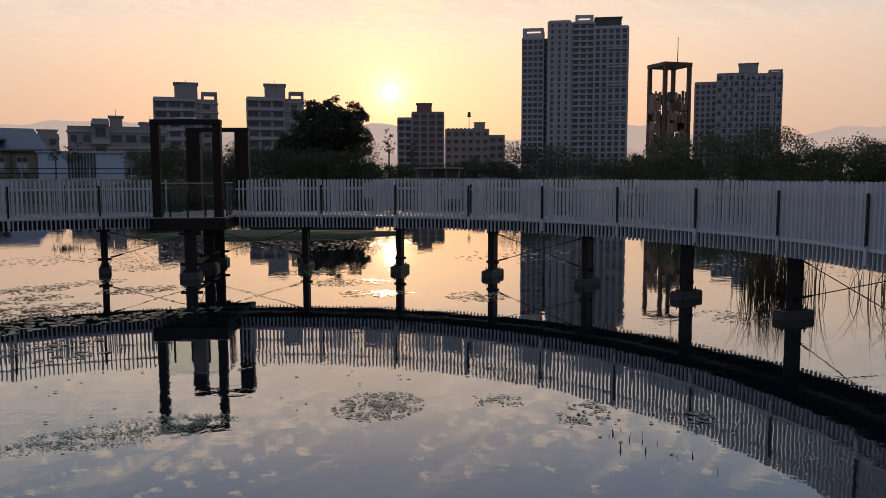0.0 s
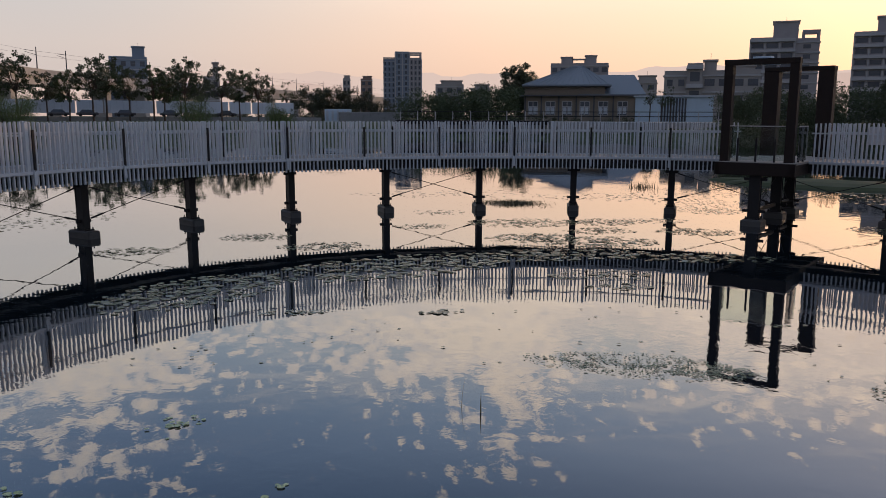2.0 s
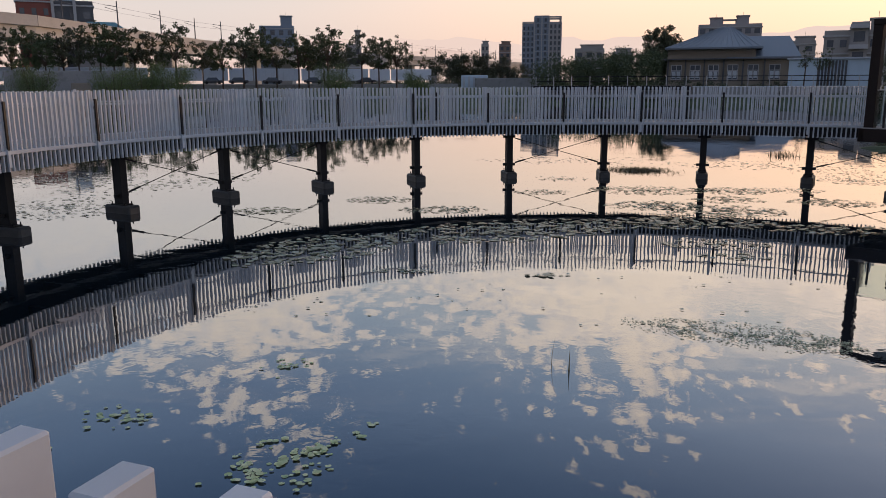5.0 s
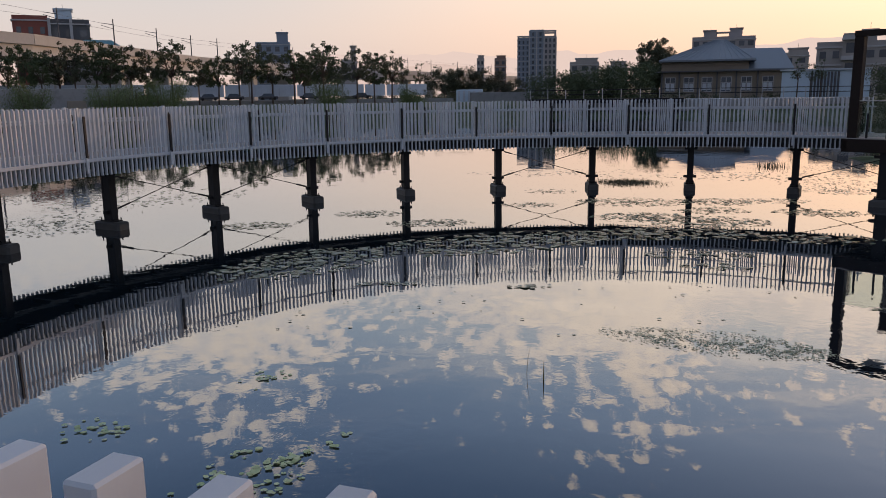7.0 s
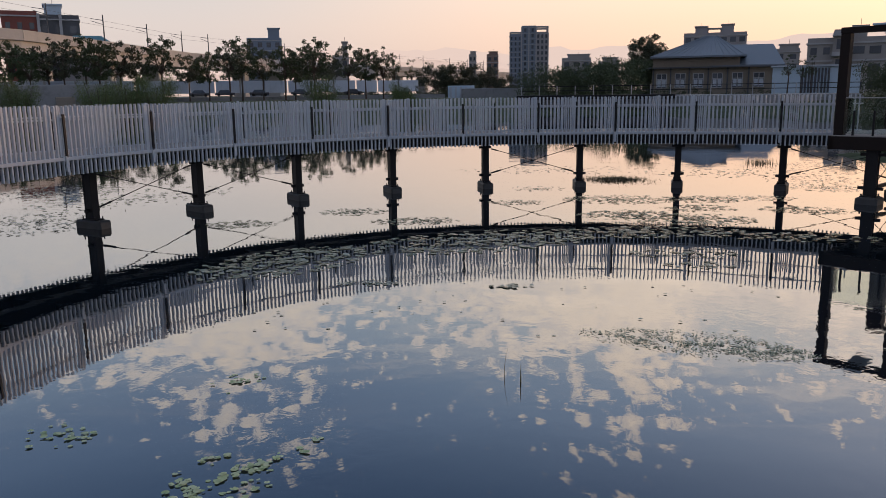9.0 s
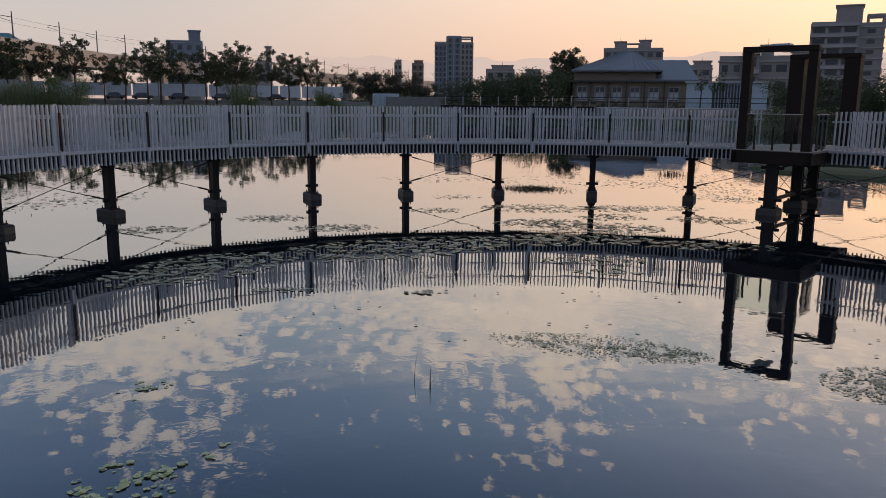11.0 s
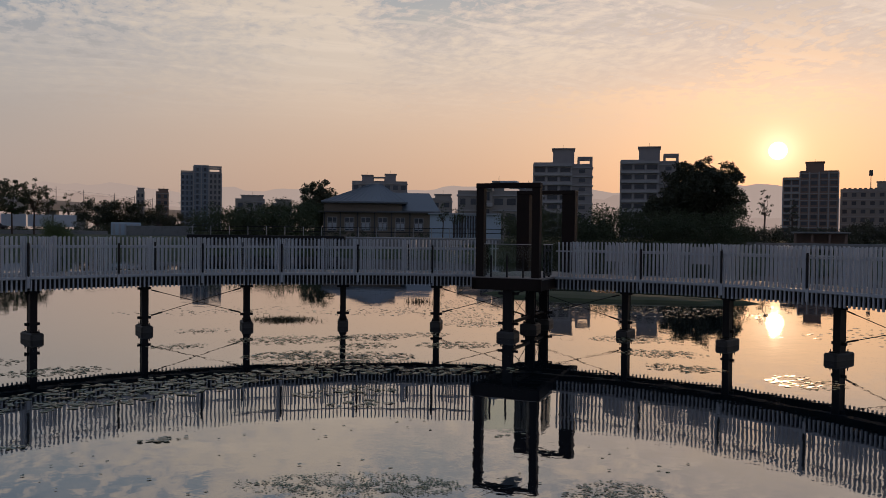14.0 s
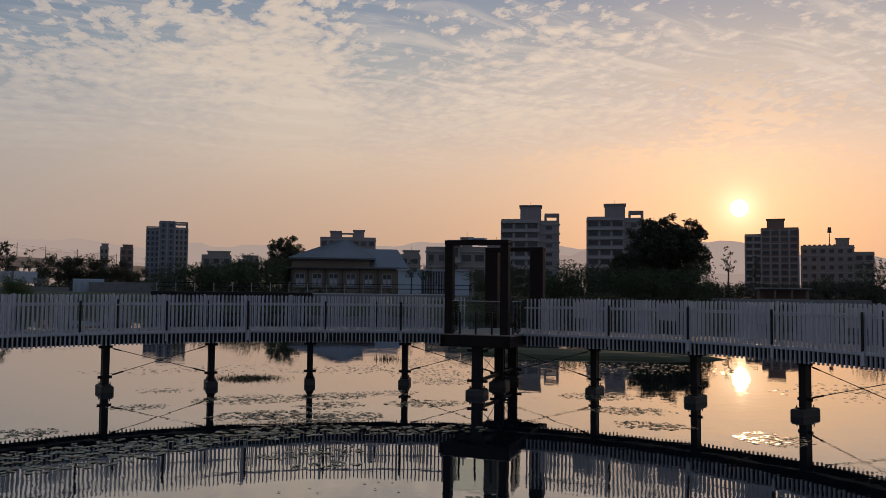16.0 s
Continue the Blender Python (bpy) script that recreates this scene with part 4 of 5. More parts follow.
# ---------------------------------------------------------------- bank wall, railing, hoardings, viaduct
def make_quay():
    a, b = far_at(-2.4, 70), far_at(-24.5, 68)
    way = b - a
    m = Matrix.Translation((a.x, a.y, 0)) @ Matrix.Rotation(math.atan2(way.y, way.x), 4, "Z")
    n = way.length
    quay = thing("quay_wall", m, "dark concrete quay wall with a walkway railing on top", "wall", kind="structure")
    bm = bmesh.new()
    soft_box(bm, 0, n, 0, 9, -0.8, 3.25, 0.05)
    part("wall", bm, CONCRETE, quay)
    bm = bmesh.new()
    soft_box(bm, 0, 13, -1.4, -0.01, 3.0, 3.35, 0.03)
    for i in range(8):
        box(bm, 0.4 + i * 1.7, 0.7 + i * 1.7, -1.2, -0.9, -0.8, 3.0)
    part("jetty", bm, BLACK, quay, "dark timber jetty along the wall")
    rail = thing("quay_railing", m @ Matrix.Translation((0, 0.25, 3.26)), "thin dark metal railing along the quay", "railing")
    k = int(n / 1.55)
    bm = bmesh.new()
    soft_box(bm, -0.03, 0.03, -0.03, 0.03, 0, 0.85, 0.008)
    me = mesh_of("post", bm, BAND)
    for i in range(k + 1):
        ob = part("post", me, None, rail)
        ob.matrix_basis = Matrix.Translation((i * n / k, 0, 0))
    for z in (0.82, 0.45):
        bm = bmesh.new()
        rod(bm, (0, 0, z), (n, 0, z), 0.03)
        part("rail", bm, BLACK, rail)


def make_hoarding():
    bm = bmesh.new()
    soft_box(bm, 0, 2.9, -0.05, 0.05, 0, 1.5, 0.02)
    for x in (0.7, 1.45, 2.2):
        box(bm, x - 0.03, x + 0.03, -0.08, -0.04, 0.05, 1.45)
    me = mesh_of("hoarding_panel", bm, HOARD)
    fence = thing("site_hoarding", facing(16, 100), "long white sheet hoarding along a road", "fence")
    pts = [far_at(33, 99), far_at(24, 100), far_at(14, 105), far_at(4.8, 112)]
    for a, b in zip(pts, pts[1:]):
        way = b - a
        k = int(way.length / 3.0)
        for i in range(k):
            p = a + way * (i / k)
            ob = part("hoarding_panel", me, None, fence)
            ob.matrix_world = Matrix.Translation((p.x, p.y, 2.4 + 1.55)) @ Matrix.Rotation(math.atan2(way.y, way.x), 4, "Z")
    bank = thing("road_bank", Matrix(), "grey low roadside wall and verge", "wall", kind="structure")
    for d, z0, z1, mat_ in ((92, 0.5, 2.6, CONCRETE), (98, 1.0, 3.5, CONCRETE)):
        a, b = far_at(36, d), far_at(3, d + 10)
        way = b - a
        bm = bmesh.new()
        box(bm, 0, way.length, 0, 6 if d == 92 else 14, z0, z1, Matrix.Translation((a.x, a.y, 0)) @ Matrix.Rotation(math.atan2(way.y, way.x), 4, "Z"))
        part("kerb", bm, mat_, bank)
    tank = thing("pump_house", facing(27.5, 66), "grey concrete pump house with a dark opening", "hut")
    bm = bmesh.new()
    soft_box(bm, -6, 3.0, 0, 4, -1.5, 2.2, 0.05)
    part("wall", bm, CONCRETE, tank)
    bm = bmesh.new()
    soft_box(bm, -1.6, -0.3, -0.3, 0.2, -0.8, 1.3, 0.03)
    part("opening", bm, WALL_TAN, tank, "brown gate")
    cab = thing("site_cabin", facing(1.85, 97), "small pale blue site cabin", "cabin")
    bm = bmesh.new()
    soft_box(bm, -1.6, 1.6, 0, 2.4, 0.4, 2.1, 0.04)
    part("wall", bm, SHED, cab)
    bm = bmesh.new()
    for i in range(5):
        box(bm, -1.4 + i * 0.62, -1.15 + i * 0.62, -0.05, 0.02, 0.7, 1.95)
    part("rib", bm, HOARD, cab)
    wall2 = thing("grey_screen_wall", facing(-0.2, 96), "plain grey screen wall beside bushes", "wall")
    bm = bmesh.new()
    soft_box(bm, -3.4, 4.4, 0, 0.3, 0.2, 1.75, 0.03)
    part("wall", bm, CONCRETE, wall2)


def make_viaduct():
    v = thing("rail_viaduct", Matrix(), "long concrete railway viaduct on piers", "viaduct", kind="structure")
    pts = [far_at(36, 128, 0), far_at(30.5, 140, 0), far_at(20.5, 205, 0), far_at(11, 275, 0), far_at(3.2, 350, 0), far_at(-3, 460, 0)]
    for a, b in zip(pts, pts[1:]):
        way = b - a
        m = Matrix.Translation(a) @ Matrix.Rotation(math.atan2(way.y, way.x), 4, "Z")
        n = way.length
        za, zb = 10.4, 13.4
        bm = bmesh.new()
        box(bm, 0, n, 0, 9, za, zb - 1.1, m)
        box(bm, 0, n, -0.5, 9.5, zb - 1.1, zb - 0.7, m)
        for y in (-0.5, 9.2):
            box(bm, 0, n, y, y + 0.3, zb - 0.7, zb + 0.5, m)
        part("girder", bm, VIADUCT, v)
        k = int(n / 24) + 1
        for i in range(k):
            bm = bmesh.new()
            x = (i + 0.5) * n / k
            soft_box(bm, x - 1.2, x + 1.2, 2.5, 6.5, 1.5, za, 0.2, m)
            part("viaduct_pier", bm, VIADUCT, v)
        for i in range(int(n / 20) + 1):
            x = (i + 0.5) * 20
            if x > n:
                continue
            mast = thing("catenary_mast", m @ Matrix.Translation((x, 1.0, zb - 0.7)), "railway catenary mast with a bracket arm", "mast", "masts along the railway")
            bm = bmesh.new()
            rod(bm, (0, 0, 0), (0, 0, 6.2), 0.16, 0.1)
            part("pole", bm, WALL_DARK, mast)
            bm = bmesh.new()
            rod(bm, (0, 0, 5.2), (0.5, 2.6, 5.6), 0.05)
            rod(bm, (0, 0, 4.4), (0.5, 2.6, 5.2), 0.05)
            part("arm", bm, WALL_DARK, mast)
        bm = bmesh.new()
        for z in (4.6, 5.6):
            rod(bm, m @ Vector((0, 3.5, zb + z - 0.7)), m @ Vector((n, 3.5, zb + z - 0.7)), 0.02, n=4)
        part("contact_wire", bm, WALL_DARK, v)


make_quay()
make_hoarding()
set_back(mark, 2.1)
mark = so_far()
make_viaduct()
set_back(mark, 2.0)
mark = so_far()


# ---------------------------------------------------------------- the lattice lookout tower
def make_steel_tower():
    tw = thing("observation_tower", facing(-61.9, 100, GROUND) @ Matrix.Rotation(radians(33), 4, "Z"), "brown steel observation tower clad in loose weathered panels", "tower")
    h, s = 13.85, 1.65
    for x in (-s, s):
        for y in (-s, s):
            bm = bmesh.new()
            soft_box(bm, x - 0.22, x + 0.22, y - 0.22, y + 0.22, 0, h, 0.03)
            part("column", bm, TOWER_STEEL, tw)
    bm = bmesh.new()
    for a, b, c, d in ((-s - 0.25, s + 0.25, -s - 0.25, -s + 0.25), (-s - 0.25, s + 0.25, s - 0.25, s + 0.25), (-s - 0.25, -s + 0.25, -s + 0.25, s - 0.25), (s - 0.25, s + 0.25, -s + 0.25, s - 0.25)):
        box(bm, a, b, c, d, h, h + 0.45)
    part("top_frame", bm, TOWER_STEEL, tw)
    for z in (2.6, 5.2, 7.8, 10.0):
        bm = bmesh.new()
        soft_box(bm, -s, s, -s, s, z, z + 0.14, 0.02)
        part("landing", bm, TOWER_STEEL, tw)
    bm = bmesh.new()
    for i in range(4):
        rod(bm, (-1.2, 0.3 * (i % 2) - 0.2, 0.1 + i * 2.55), (1.2, 0.3 * (i % 2) - 0.2, 2.6 + i * 2.55), 0.16, n=4)
        rod(bm, (1.2, 0.6, 0.1 + i * 2.55), (-1.2, 0.6, 2.6 + i * 2.55), 0.1, n=4)
    part("stair", bm, TOWER_STEEL, tw)
    bm = bmesh.new()
    rod(bm, (0, -s, h + 0.4), (0, -s, h + 3.4), 0.06, 0.03)
    part("lightning_rod", bm, WALL_DARK, tw)
    rng = random.Random(12)
    bm = bmesh.new()
    soft_box(bm, -0.21, 0.21, -0.04, 0.04, -0.6, 0.6, 0.01)
    me = mesh_of("cladding_panel", bm, WOOD_PANEL)
    for side in range(4):
        turn = Matrix.Rotation(radians(90 * side), 4, "Z")
        for row in range(9):
            for c in range(6):
                if rng.random() < 0.04 + 0.012 * row:
                    continue
                x = -s + 0.42 + c * 0.47
                z = 1.0 + row * 1.15 + rng.uniform(-0.25, 0.25)
                ob = part("cladding_panel", me, None, tw)
                ob.matrix_basis = turn @ Matrix.Translation((x, -s - 0.28, z)) @ Matrix.Rotation(rng.uniform(-0.25, 0.25), 4, "Z")


make_steel_tower()
shelter = thing("garden_shelter", facing(-45.6, 84), "low flat-roofed garden shelter among bushes", "shelter")
bm = bmesh.new()
soft_box(bm, -2.6, 2.6, -0.4, 3.0, 1.7, 1.86, 0.03)
part("roof", bm, CONCRETE, shelter, "flat concrete roof slab")
for x in (-2.2, -0.7, 0.8, 2.2):
    bm = bmesh.new()
    soft_box(bm, x - 0.1, x + 0.1, 0, 0.2, 0, 1.7, 0.02)
    part("post", bm, WALL_BROWN, shelter)
bm = bmesh.new()
soft_box(bm, -2.4, 2.4, 2.4, 2.6, 0, 1.7, 0.02)
part("back_wall", bm, WALL_BROWN, shelter)
bm = bmesh.new()
soft_box(bm, -6.5, 7.5, -1.2, -0.9, 0.2, 0.75, 0.03)
part("terrace_wall", bm, CONCRETE, shelter)
set_back(mark, 1.5)


# ---------------------------------------------------------------- plants
def leaf_cloud(name, centres, per, spread, size, material, seed, squash=0.8, droop=0.0):
    """Many small leaves gathered round the given centres (x, y, z, weight)."""
    rng = np.random.default_rng(seed)
    c = np.array(centres, float)
    cnt = np.maximum(3, (per * c[:, 3]).astype(int))
    pos = np.repeat(c[:, :3], cnt, axis=0)
    wt = np.repeat(c[:, 3], cnt)
    off = rng.normal(size=pos.shape)
    off /= np.maximum(np.linalg.norm(off, axis=1, keepdims=True), 1e-6)
    off *= (rng.random((len(pos), 1)) ** 0.45) * spread * np.sqrt(wt)[:, None]
    off[:, 2] *= squash
    off[:, 2] -= droop * rng.random(len(pos))
    pos = pos + off
    u = rng.normal(size=pos.shape)
    u /= np.linalg.norm(u, axis=1, keepdims=True)
    if droop:
        u = u * 0.8 + np.array([0, 0, -0.75])
        u /= np.linalg.norm(u, axis=1, keepdims=True)
    w = np.cross(u, rng.normal(size=pos.shape))
    w /= np.linalg.norm(w, axis=1, keepdims=True)
    ln = size * rng.uniform(0.6, 1.4, (len(pos), 1)) * (2.0 if droop else 1.0)
    wd = size * rng.uniform(0.35, 0.6, (len(pos), 1)) * (0.6 if droop else 1.0)
    v = np.stack([pos - u * ln, pos + w * wd, pos + u * ln, pos - w * wd], axis=1).reshape(-1, 3)
    f = np.arange(len(v)).reshape(-1, 4)
    return data_mesh(name, v.tolist(), f.tolist(), material)


def make_tree(name, height, radius, seed, leaves, label, bare=0.3, lumps=70, per=60, size=0.16, m=Matrix(), cone=0.0, clump=0.27):
    """A tapered trunk, limbs that reach into the crown, and a crown of leafy lumps with gaps."""
    rng = random.Random(seed)
    tree = thing(name, m, label, "tree", "trees on the banks")
    bm = bmesh.new()
    low = height * bare
    mid, half = (height + low) / 2, (height - low) / 2
    r = 0.016 * height + 0.02
    fork = Vector((rng.uniform(-0.15, 0.15), rng.uniform(-0.15, 0.15), low + half * 0.35))
    rod(bm, (0, 0, -0.8), fork, r, r * 0.65, 7)
    centres = []
    while len(centres) < lumps:
        v = Vector((rng.uniform(-1, 1), rng.uniform(-1, 1), rng.uniform(-1, 1)))
        if not 0.25 < v.length < 1.0:
            continue
        if noise.noise(v * 1.7 + Vector((seed, 0, 0))) < -0.28:
            continue
        swell = 1 + 0.28 * noise.noise(v.normalized() * 1.6 + Vector((0, seed, 0)))
        taper = 1 - cone * (v.z + 1) / 2
        c = Vector((v.x * radius * swell * taper, v.y * radius * swell * taper, mid + v.z * half * (0.92 + 0.1 * rng.random())))
        centres.append((c.x, c.y, c.z, rng.uniform(0.45, 1.35)))
    for c in centres[::3]:
        tip = Vector(c[:3])
        knee = fork.lerp(tip, 0.5) + Vector((rng.gauss(0, 0.06), rng.gauss(0, 0.06), 0.12)) * half
        rod(bm, fork.lerp(Vector((0, 0, low)), rng.random() * 0.4), knee, r * 0.34, r * 0.2, 5)
        rod(bm, knee, tip, r * 0.2, r * 0.07, 4)
    part("trunk", bm, BARK, tree, "branching trunk")
    part("crown", leaf_cloud("crown", centres, per, min(radius, half) * clump, size, leaves, seed), None, tree, "ragged leafy crown")
    return tree


def plant_row(proto, spots):
    for (az, d, z, s, turn) in spots:
        copy_thing(proto, Matrix.Translation(far_at(az, d, z)) @ Matrix.Rotation(turn, 4, "Z") @ Matrix.Scale(s, 4))


def spot(az, d, z):
    return Matrix.Translation(far_at(az, d, z))


mark = so_far()
rng = random.Random(21)
# street trees along the hoarding
kinds = [make_tree("street_tree", 6.5 + 0.3 * (i % 3), 1.9 + 0.15 * i, 31 + i, LEAF_DARK if i % 2 else LEAF, "slender roadside tree with a thin open crown", bare=0.34,
                   lumps=64, per=34, size=0.14, clump=0.18, m=spot(31.2 - i * 2.1, 94, 3.0)) for i in range(4)]
for i, az in enumerate((33.8, 32.4, 30.2, 28.2, 26.4, 23.6, 22.3, 20.9, 19.4, 18.2, 16.9, 15.5, 14.5, 13.2, 12.2, 10.2, 8.6, 7.6)):
    plant_row(kinds[i % 4], [(az + rng.uniform(-0.4, 0.4), 93 + rng.uniform(-3, 6), 3.0, rng.uniform(0.78, 0.98), rng.uniform(0, 6))])
# dark trees before the far towers and by the hall
leafy = make_tree("roadside_tree", 6.0, 2.9, 41, LEAF_DARK, "broad dark tree in full leaf", bare=0.12, lumps=70, per=80, size=0.13, m=spot(3.6, 118, 2.3))
plant_row(leafy, [(2.2, 120, 2.3, 1.0, 2.2), (0.8, 118, 2.3, 0.95, 4.2), (-1.2, 120, 2.0, 0.75, 3.0), (-6.0, 118, 2.2, 0.85, 0.4), (-8.2, 118, 2.4, 0.95, 2.0), (12.4, 110, 3.0, 1.15, 5.0),
                  (-17.6, 122, 2.4, 1.05, 1.0), (-26.6, 120, 2.3, 0.85, 0.2)])
hall_tree = make_tree("large_tree", 9.6, 3.3, 43, LEAF_DARK, "tall dark tree with an uneven crown beside a hall", bare=0.06, lumps=240, per=60, size=0.17, clump=0.17, m=spot(-10.9, 125, 2.4))
thin = make_tree("young_tree", 7.0, 1.0, 77, LEAF, "thin half-bare young tree", bare=0.4, lumps=30, per=34, size=0.08, m=spot(6.6, 118, 2.4))
plant_row(thin, [(5.4, 118, 2.4, 0.92, 1.5), (-20.0, 86, 2.8, 0.62, 0.3), (-21.4, 86, 2.8, 0.6, 2.4), (-20.8, 88, 2.8, 0.55, 4.4)])
cypress = make_tree("conifer", 5.0, 1.0, 58, LEAF_DARK, "slim dark conifer standing behind a hall", bare=0.08, lumps=70, per=110, size=0.06, m=spot(-17.4, 124, 4.6), cone=0.9)
plant_row(cypress, [(-18.1, 124, 4.6, 0.95, 1.0), (-16.9, 124, 4.6, 0.9, 2.0)])
set_back(mark, 2.1)
mark = so_far()
# the large round trees under the sun and on the near bank
big = make_tree("banyan_tree", 14.4, 6.6, 51, LEAF_DARK, "large spreading dark tree with a dense rounded crown", bare=0.08, lumps=420, per=75, size=0.26, clump=0.15, m=spot(-38.0, 128, 1.4))
bank_tree = make_tree("bank_tree", 14.4, 6.6, 52, LEAF_DARK, "broad dark tree on the bank in full leaf", bare=0.06, lumps=220, per=60, size=0.36, clump=0.17, m=spot(-36.0, 136, 1.2) @ Matrix.Scale(0.7, 4))
plant_row(bank_tree, [(-41.0, 135, 1.2, 0.42, 1.0), (-50.6, 112, 1.4, 0.38, 2.6), (-60.0, 118, 1.4, 0.48, 0.6), (-71.8, 95, 1.2, 0.5, 3.0), (-74.9, 90, 1.2, 0.52, 5.0),
                (-67.4, 100, 1.2, 0.45, 1.7), (-69.6, 104, 1.2, 0.5, 0.2), (-77.5, 92, 1.2, 0.55, 2.2), (-31.4, 150, 1.2, 0.52, 0.9), (-30.0, 150, 1.2, 0.42, 2.9), (-63.6, 112, 1.2, 0.42, 1.2)])
twiggy = make_tree("young_tree", 8.4, 1.1, 78, LEAF_DARK, "thin half-bare young tree against the sky", bare=0.45, lumps=22, per=16, size=0.13, m=spot(-42.1, 110, 2.0))
plant_row(twiggy, [(-43.8, 112, 2.0, 0.85, 0.5), (-64.6, 92, 2.2, 0.95, 1.1), (-68.6, 90, 2.2, 0.85, 2.1)])
set_back(mark, 1.5)
mark = so_far()


def make_willow(az, d, z, h, w, seed):
    tree = thing("willow_bush", Matrix.Translation(far_at(az, d, z)), "pale green drooping willow bush at the water's edge", "bush", "willows on the bank")
    rng = random.Random(seed)
    bm = bmesh.new()
    centres = []
    for i in range(9):
        a = i * 0.698 + rng.uniform(-0.3, 0.3)
        tip = Vector((math.cos(a) * w * rng.uniform(0.25, 0.95), math.sin(a) * w * rng.uniform(0.25, 0.9), h * rng.uniform(0.6, 1.0)))
        rod(bm, (0, 0, -0.2), tip, 0.05, 0.02, 5)
        for f in (0.5, 0.7, 0.85, 1.0):
            c = tip * f
            centres.append((c.x, c.y, c.z, rng.uniform(0.6, 1.3)))
    part("stem", bm, BARK, tree)
    part("crown", leaf_cloud("crown", centres, 260, h * 0.2, 0.045, LEAF_WILLOW, seed, droop=h * 0.16), None, tree, "hanging narrow leaves")


for i, (az, d, h, w) in enumerate(((26.3, 60, 3.2, 1.5), (24.7, 61, 3.3, 1.6), (22.8, 61, 3.4, 1.9), (11.6, 68, 3.4, 1.8), (5.9, 70, 2.9, 1.3), (31.0, 58, 3.6, 1.6))):
    make_willow(az, d, 1.6, h, w, 90 + i)


set_back(mark, 2.1)
mark = so_far()


def make_hedge(az0, az1, d, z, h, deep, material, seed, label, per=60, size=0.11, wave=0.25):
    rng = random.Random(seed)
    centres = []
    a = az0
    while a > az1:
        for level in (0.12, 0.32, 0.52, 0.72, 0.9):
            dd = d + rng.uniform(-deep, deep)
            top = h * (1 + wave * noise.noise((a * 0.35, seed, 0.3)) + 0.5 * wave * noise.noise((a * 1.3, seed, 4.3)))
            p = far_at(a + rng.uniform(-0.4, 0.4), dd, z + top * (level + rng.uniform(-0.1, 0.08)))
            centres.append((p.x, p.y, p.z, rng.uniform(0.6, 1.5)))
        a -= 34.0 / d
    ob = new("hedge", leaf_cloud("hedge", centres, per, min(1.1, h * 0.26), size, material, seed, squash=0.85))
    tagged(ob, label, "bushes", kind="stuff")


make_hedge(-3.0, -10.5, 88, 2.2, 4.0, 3.0, LEAF, 301, "thick green bamboo bushes behind the quay", per=190)
make_hedge(-9.5, -12.0, 112, 2.2, 5.0, 3.0, LEAF, 309, "thick green bushes beside a hall", per=190)
make_hedge(12.0, -3.0, 112, 2.2, 1.9, 3.0, LEAF_DARK, 306, "low dark shrubs along a road", per=50, wave=0.5)
make_hedge(36.0, 3.0, 84, 2.2, 0.75, 1.0, LEAF, 307, "clipped low hedge along the bank", per=40, size=0.08)
make_hedge(-4.5, -24.0, 103, 2.2, 1.3, 1.0, LEAF_DARK, 308, "low shrubs before a brick hall", per=30, size=0.1, wave=0.7)
set_back(mark, 2.1)
mark = so_far()
make_hedge(-24.7, -41.0, 84, 1.4, 4.6, 4.0, LEAF, 302, "dense low green hedge on the bank", per=210)
make_hedge(-39.0, -52.0, 92, 1.6, 2.9, 4.0, LEAF_DARK, 303, "dark ragged bushes on the far bank", per=160, wave=0.6)
make_hedge(-50.5, -63.0, 88, 1.4, 4.2, 4.0, LEAF_DARK, 304, "dark bushes below tall buildings", per=190, wave=0.4)
make_hedge(-61.0, -82.0, 80, 1.2, 5.6, 5.0, LEAF, 305, "tall dense green thicket on the bank", per=210, wave=0.35)
set_back(mark, 1.5)


def make_reeds(name, x, y, count, h, lean, seed, label, r=0.5):
    rng = random.Random(seed)
    verts, faces = [], []
    for _ in range(count):
        bx, by = x + rng.gauss(0, r), y + rng.gauss(0, r)
        a, l, hh = rng.uniform(0, 6.28), abs(rng.gauss(0, lean)), h * rng.uniform(0.5, 1.0)
        w = rng.uniform(0.008, 0.02)
        side = Vector((-math.sin(a), math.cos(a), 0)) * w
        base = len(verts)
        n = 6
        for k in range(n + 1):
            f = k / n
            p = Vector((bx + math.cos(a) * l * f ** 2.2, by + math.sin(a) * l * f ** 2.2, hh * (f - 0.28 * (l / h) * f ** 3) - 0.05))
            s = side * (1.05 - f)
            verts += [tuple(p - s), tuple(p + s)]
            if k:
                i = base + 2 * k
                faces.append((i - 2, i - 1, i + 1, i))
    ob = new(name, data_mesh(name, verts, faces, REED))
    tagged(ob, label, "reeds", kind="stuff")


make_reeds("reeds", 24.0, 9.8, 320, 2.7, 0.8, 5, "tall dry reeds standing in shallow water", 0.55)
make_reeds("reeds", 25.2, 6.0, 200, 2.3, 1.3, 6, "bent dry reeds standing in shallow water", 0.9)
make_reeds("reeds", 5.9, 33.5, 3200, 0.16, 0.25, 7, "low dark water plants in a small clump", 0.62)
make_reeds("reeds", 0.92, 9.85, 2, 0.6, 0.05, 11, "two thin stalks standing in the water", 0.14)
make_reeds("reeds", 8.3, 5.6, 14, 0.2, 0.12, 9, "sparse short stalks standing in the water", 0.5)
make_reeds("reeds", -15.0, 28.0, 260, 0.12, 0.15, 10, "scattered short water plants", 2.6)
make_reeds("reeds", 15.5, 40.0, 420, 0.12, 0.2, 12, "brown marsh plants scattered in shallow water", 1.9)
make_reeds("reeds", 14.2, 40.6, 120, 0.45, 0.3, 13, "small clump of dry brown reeds", 0.35)


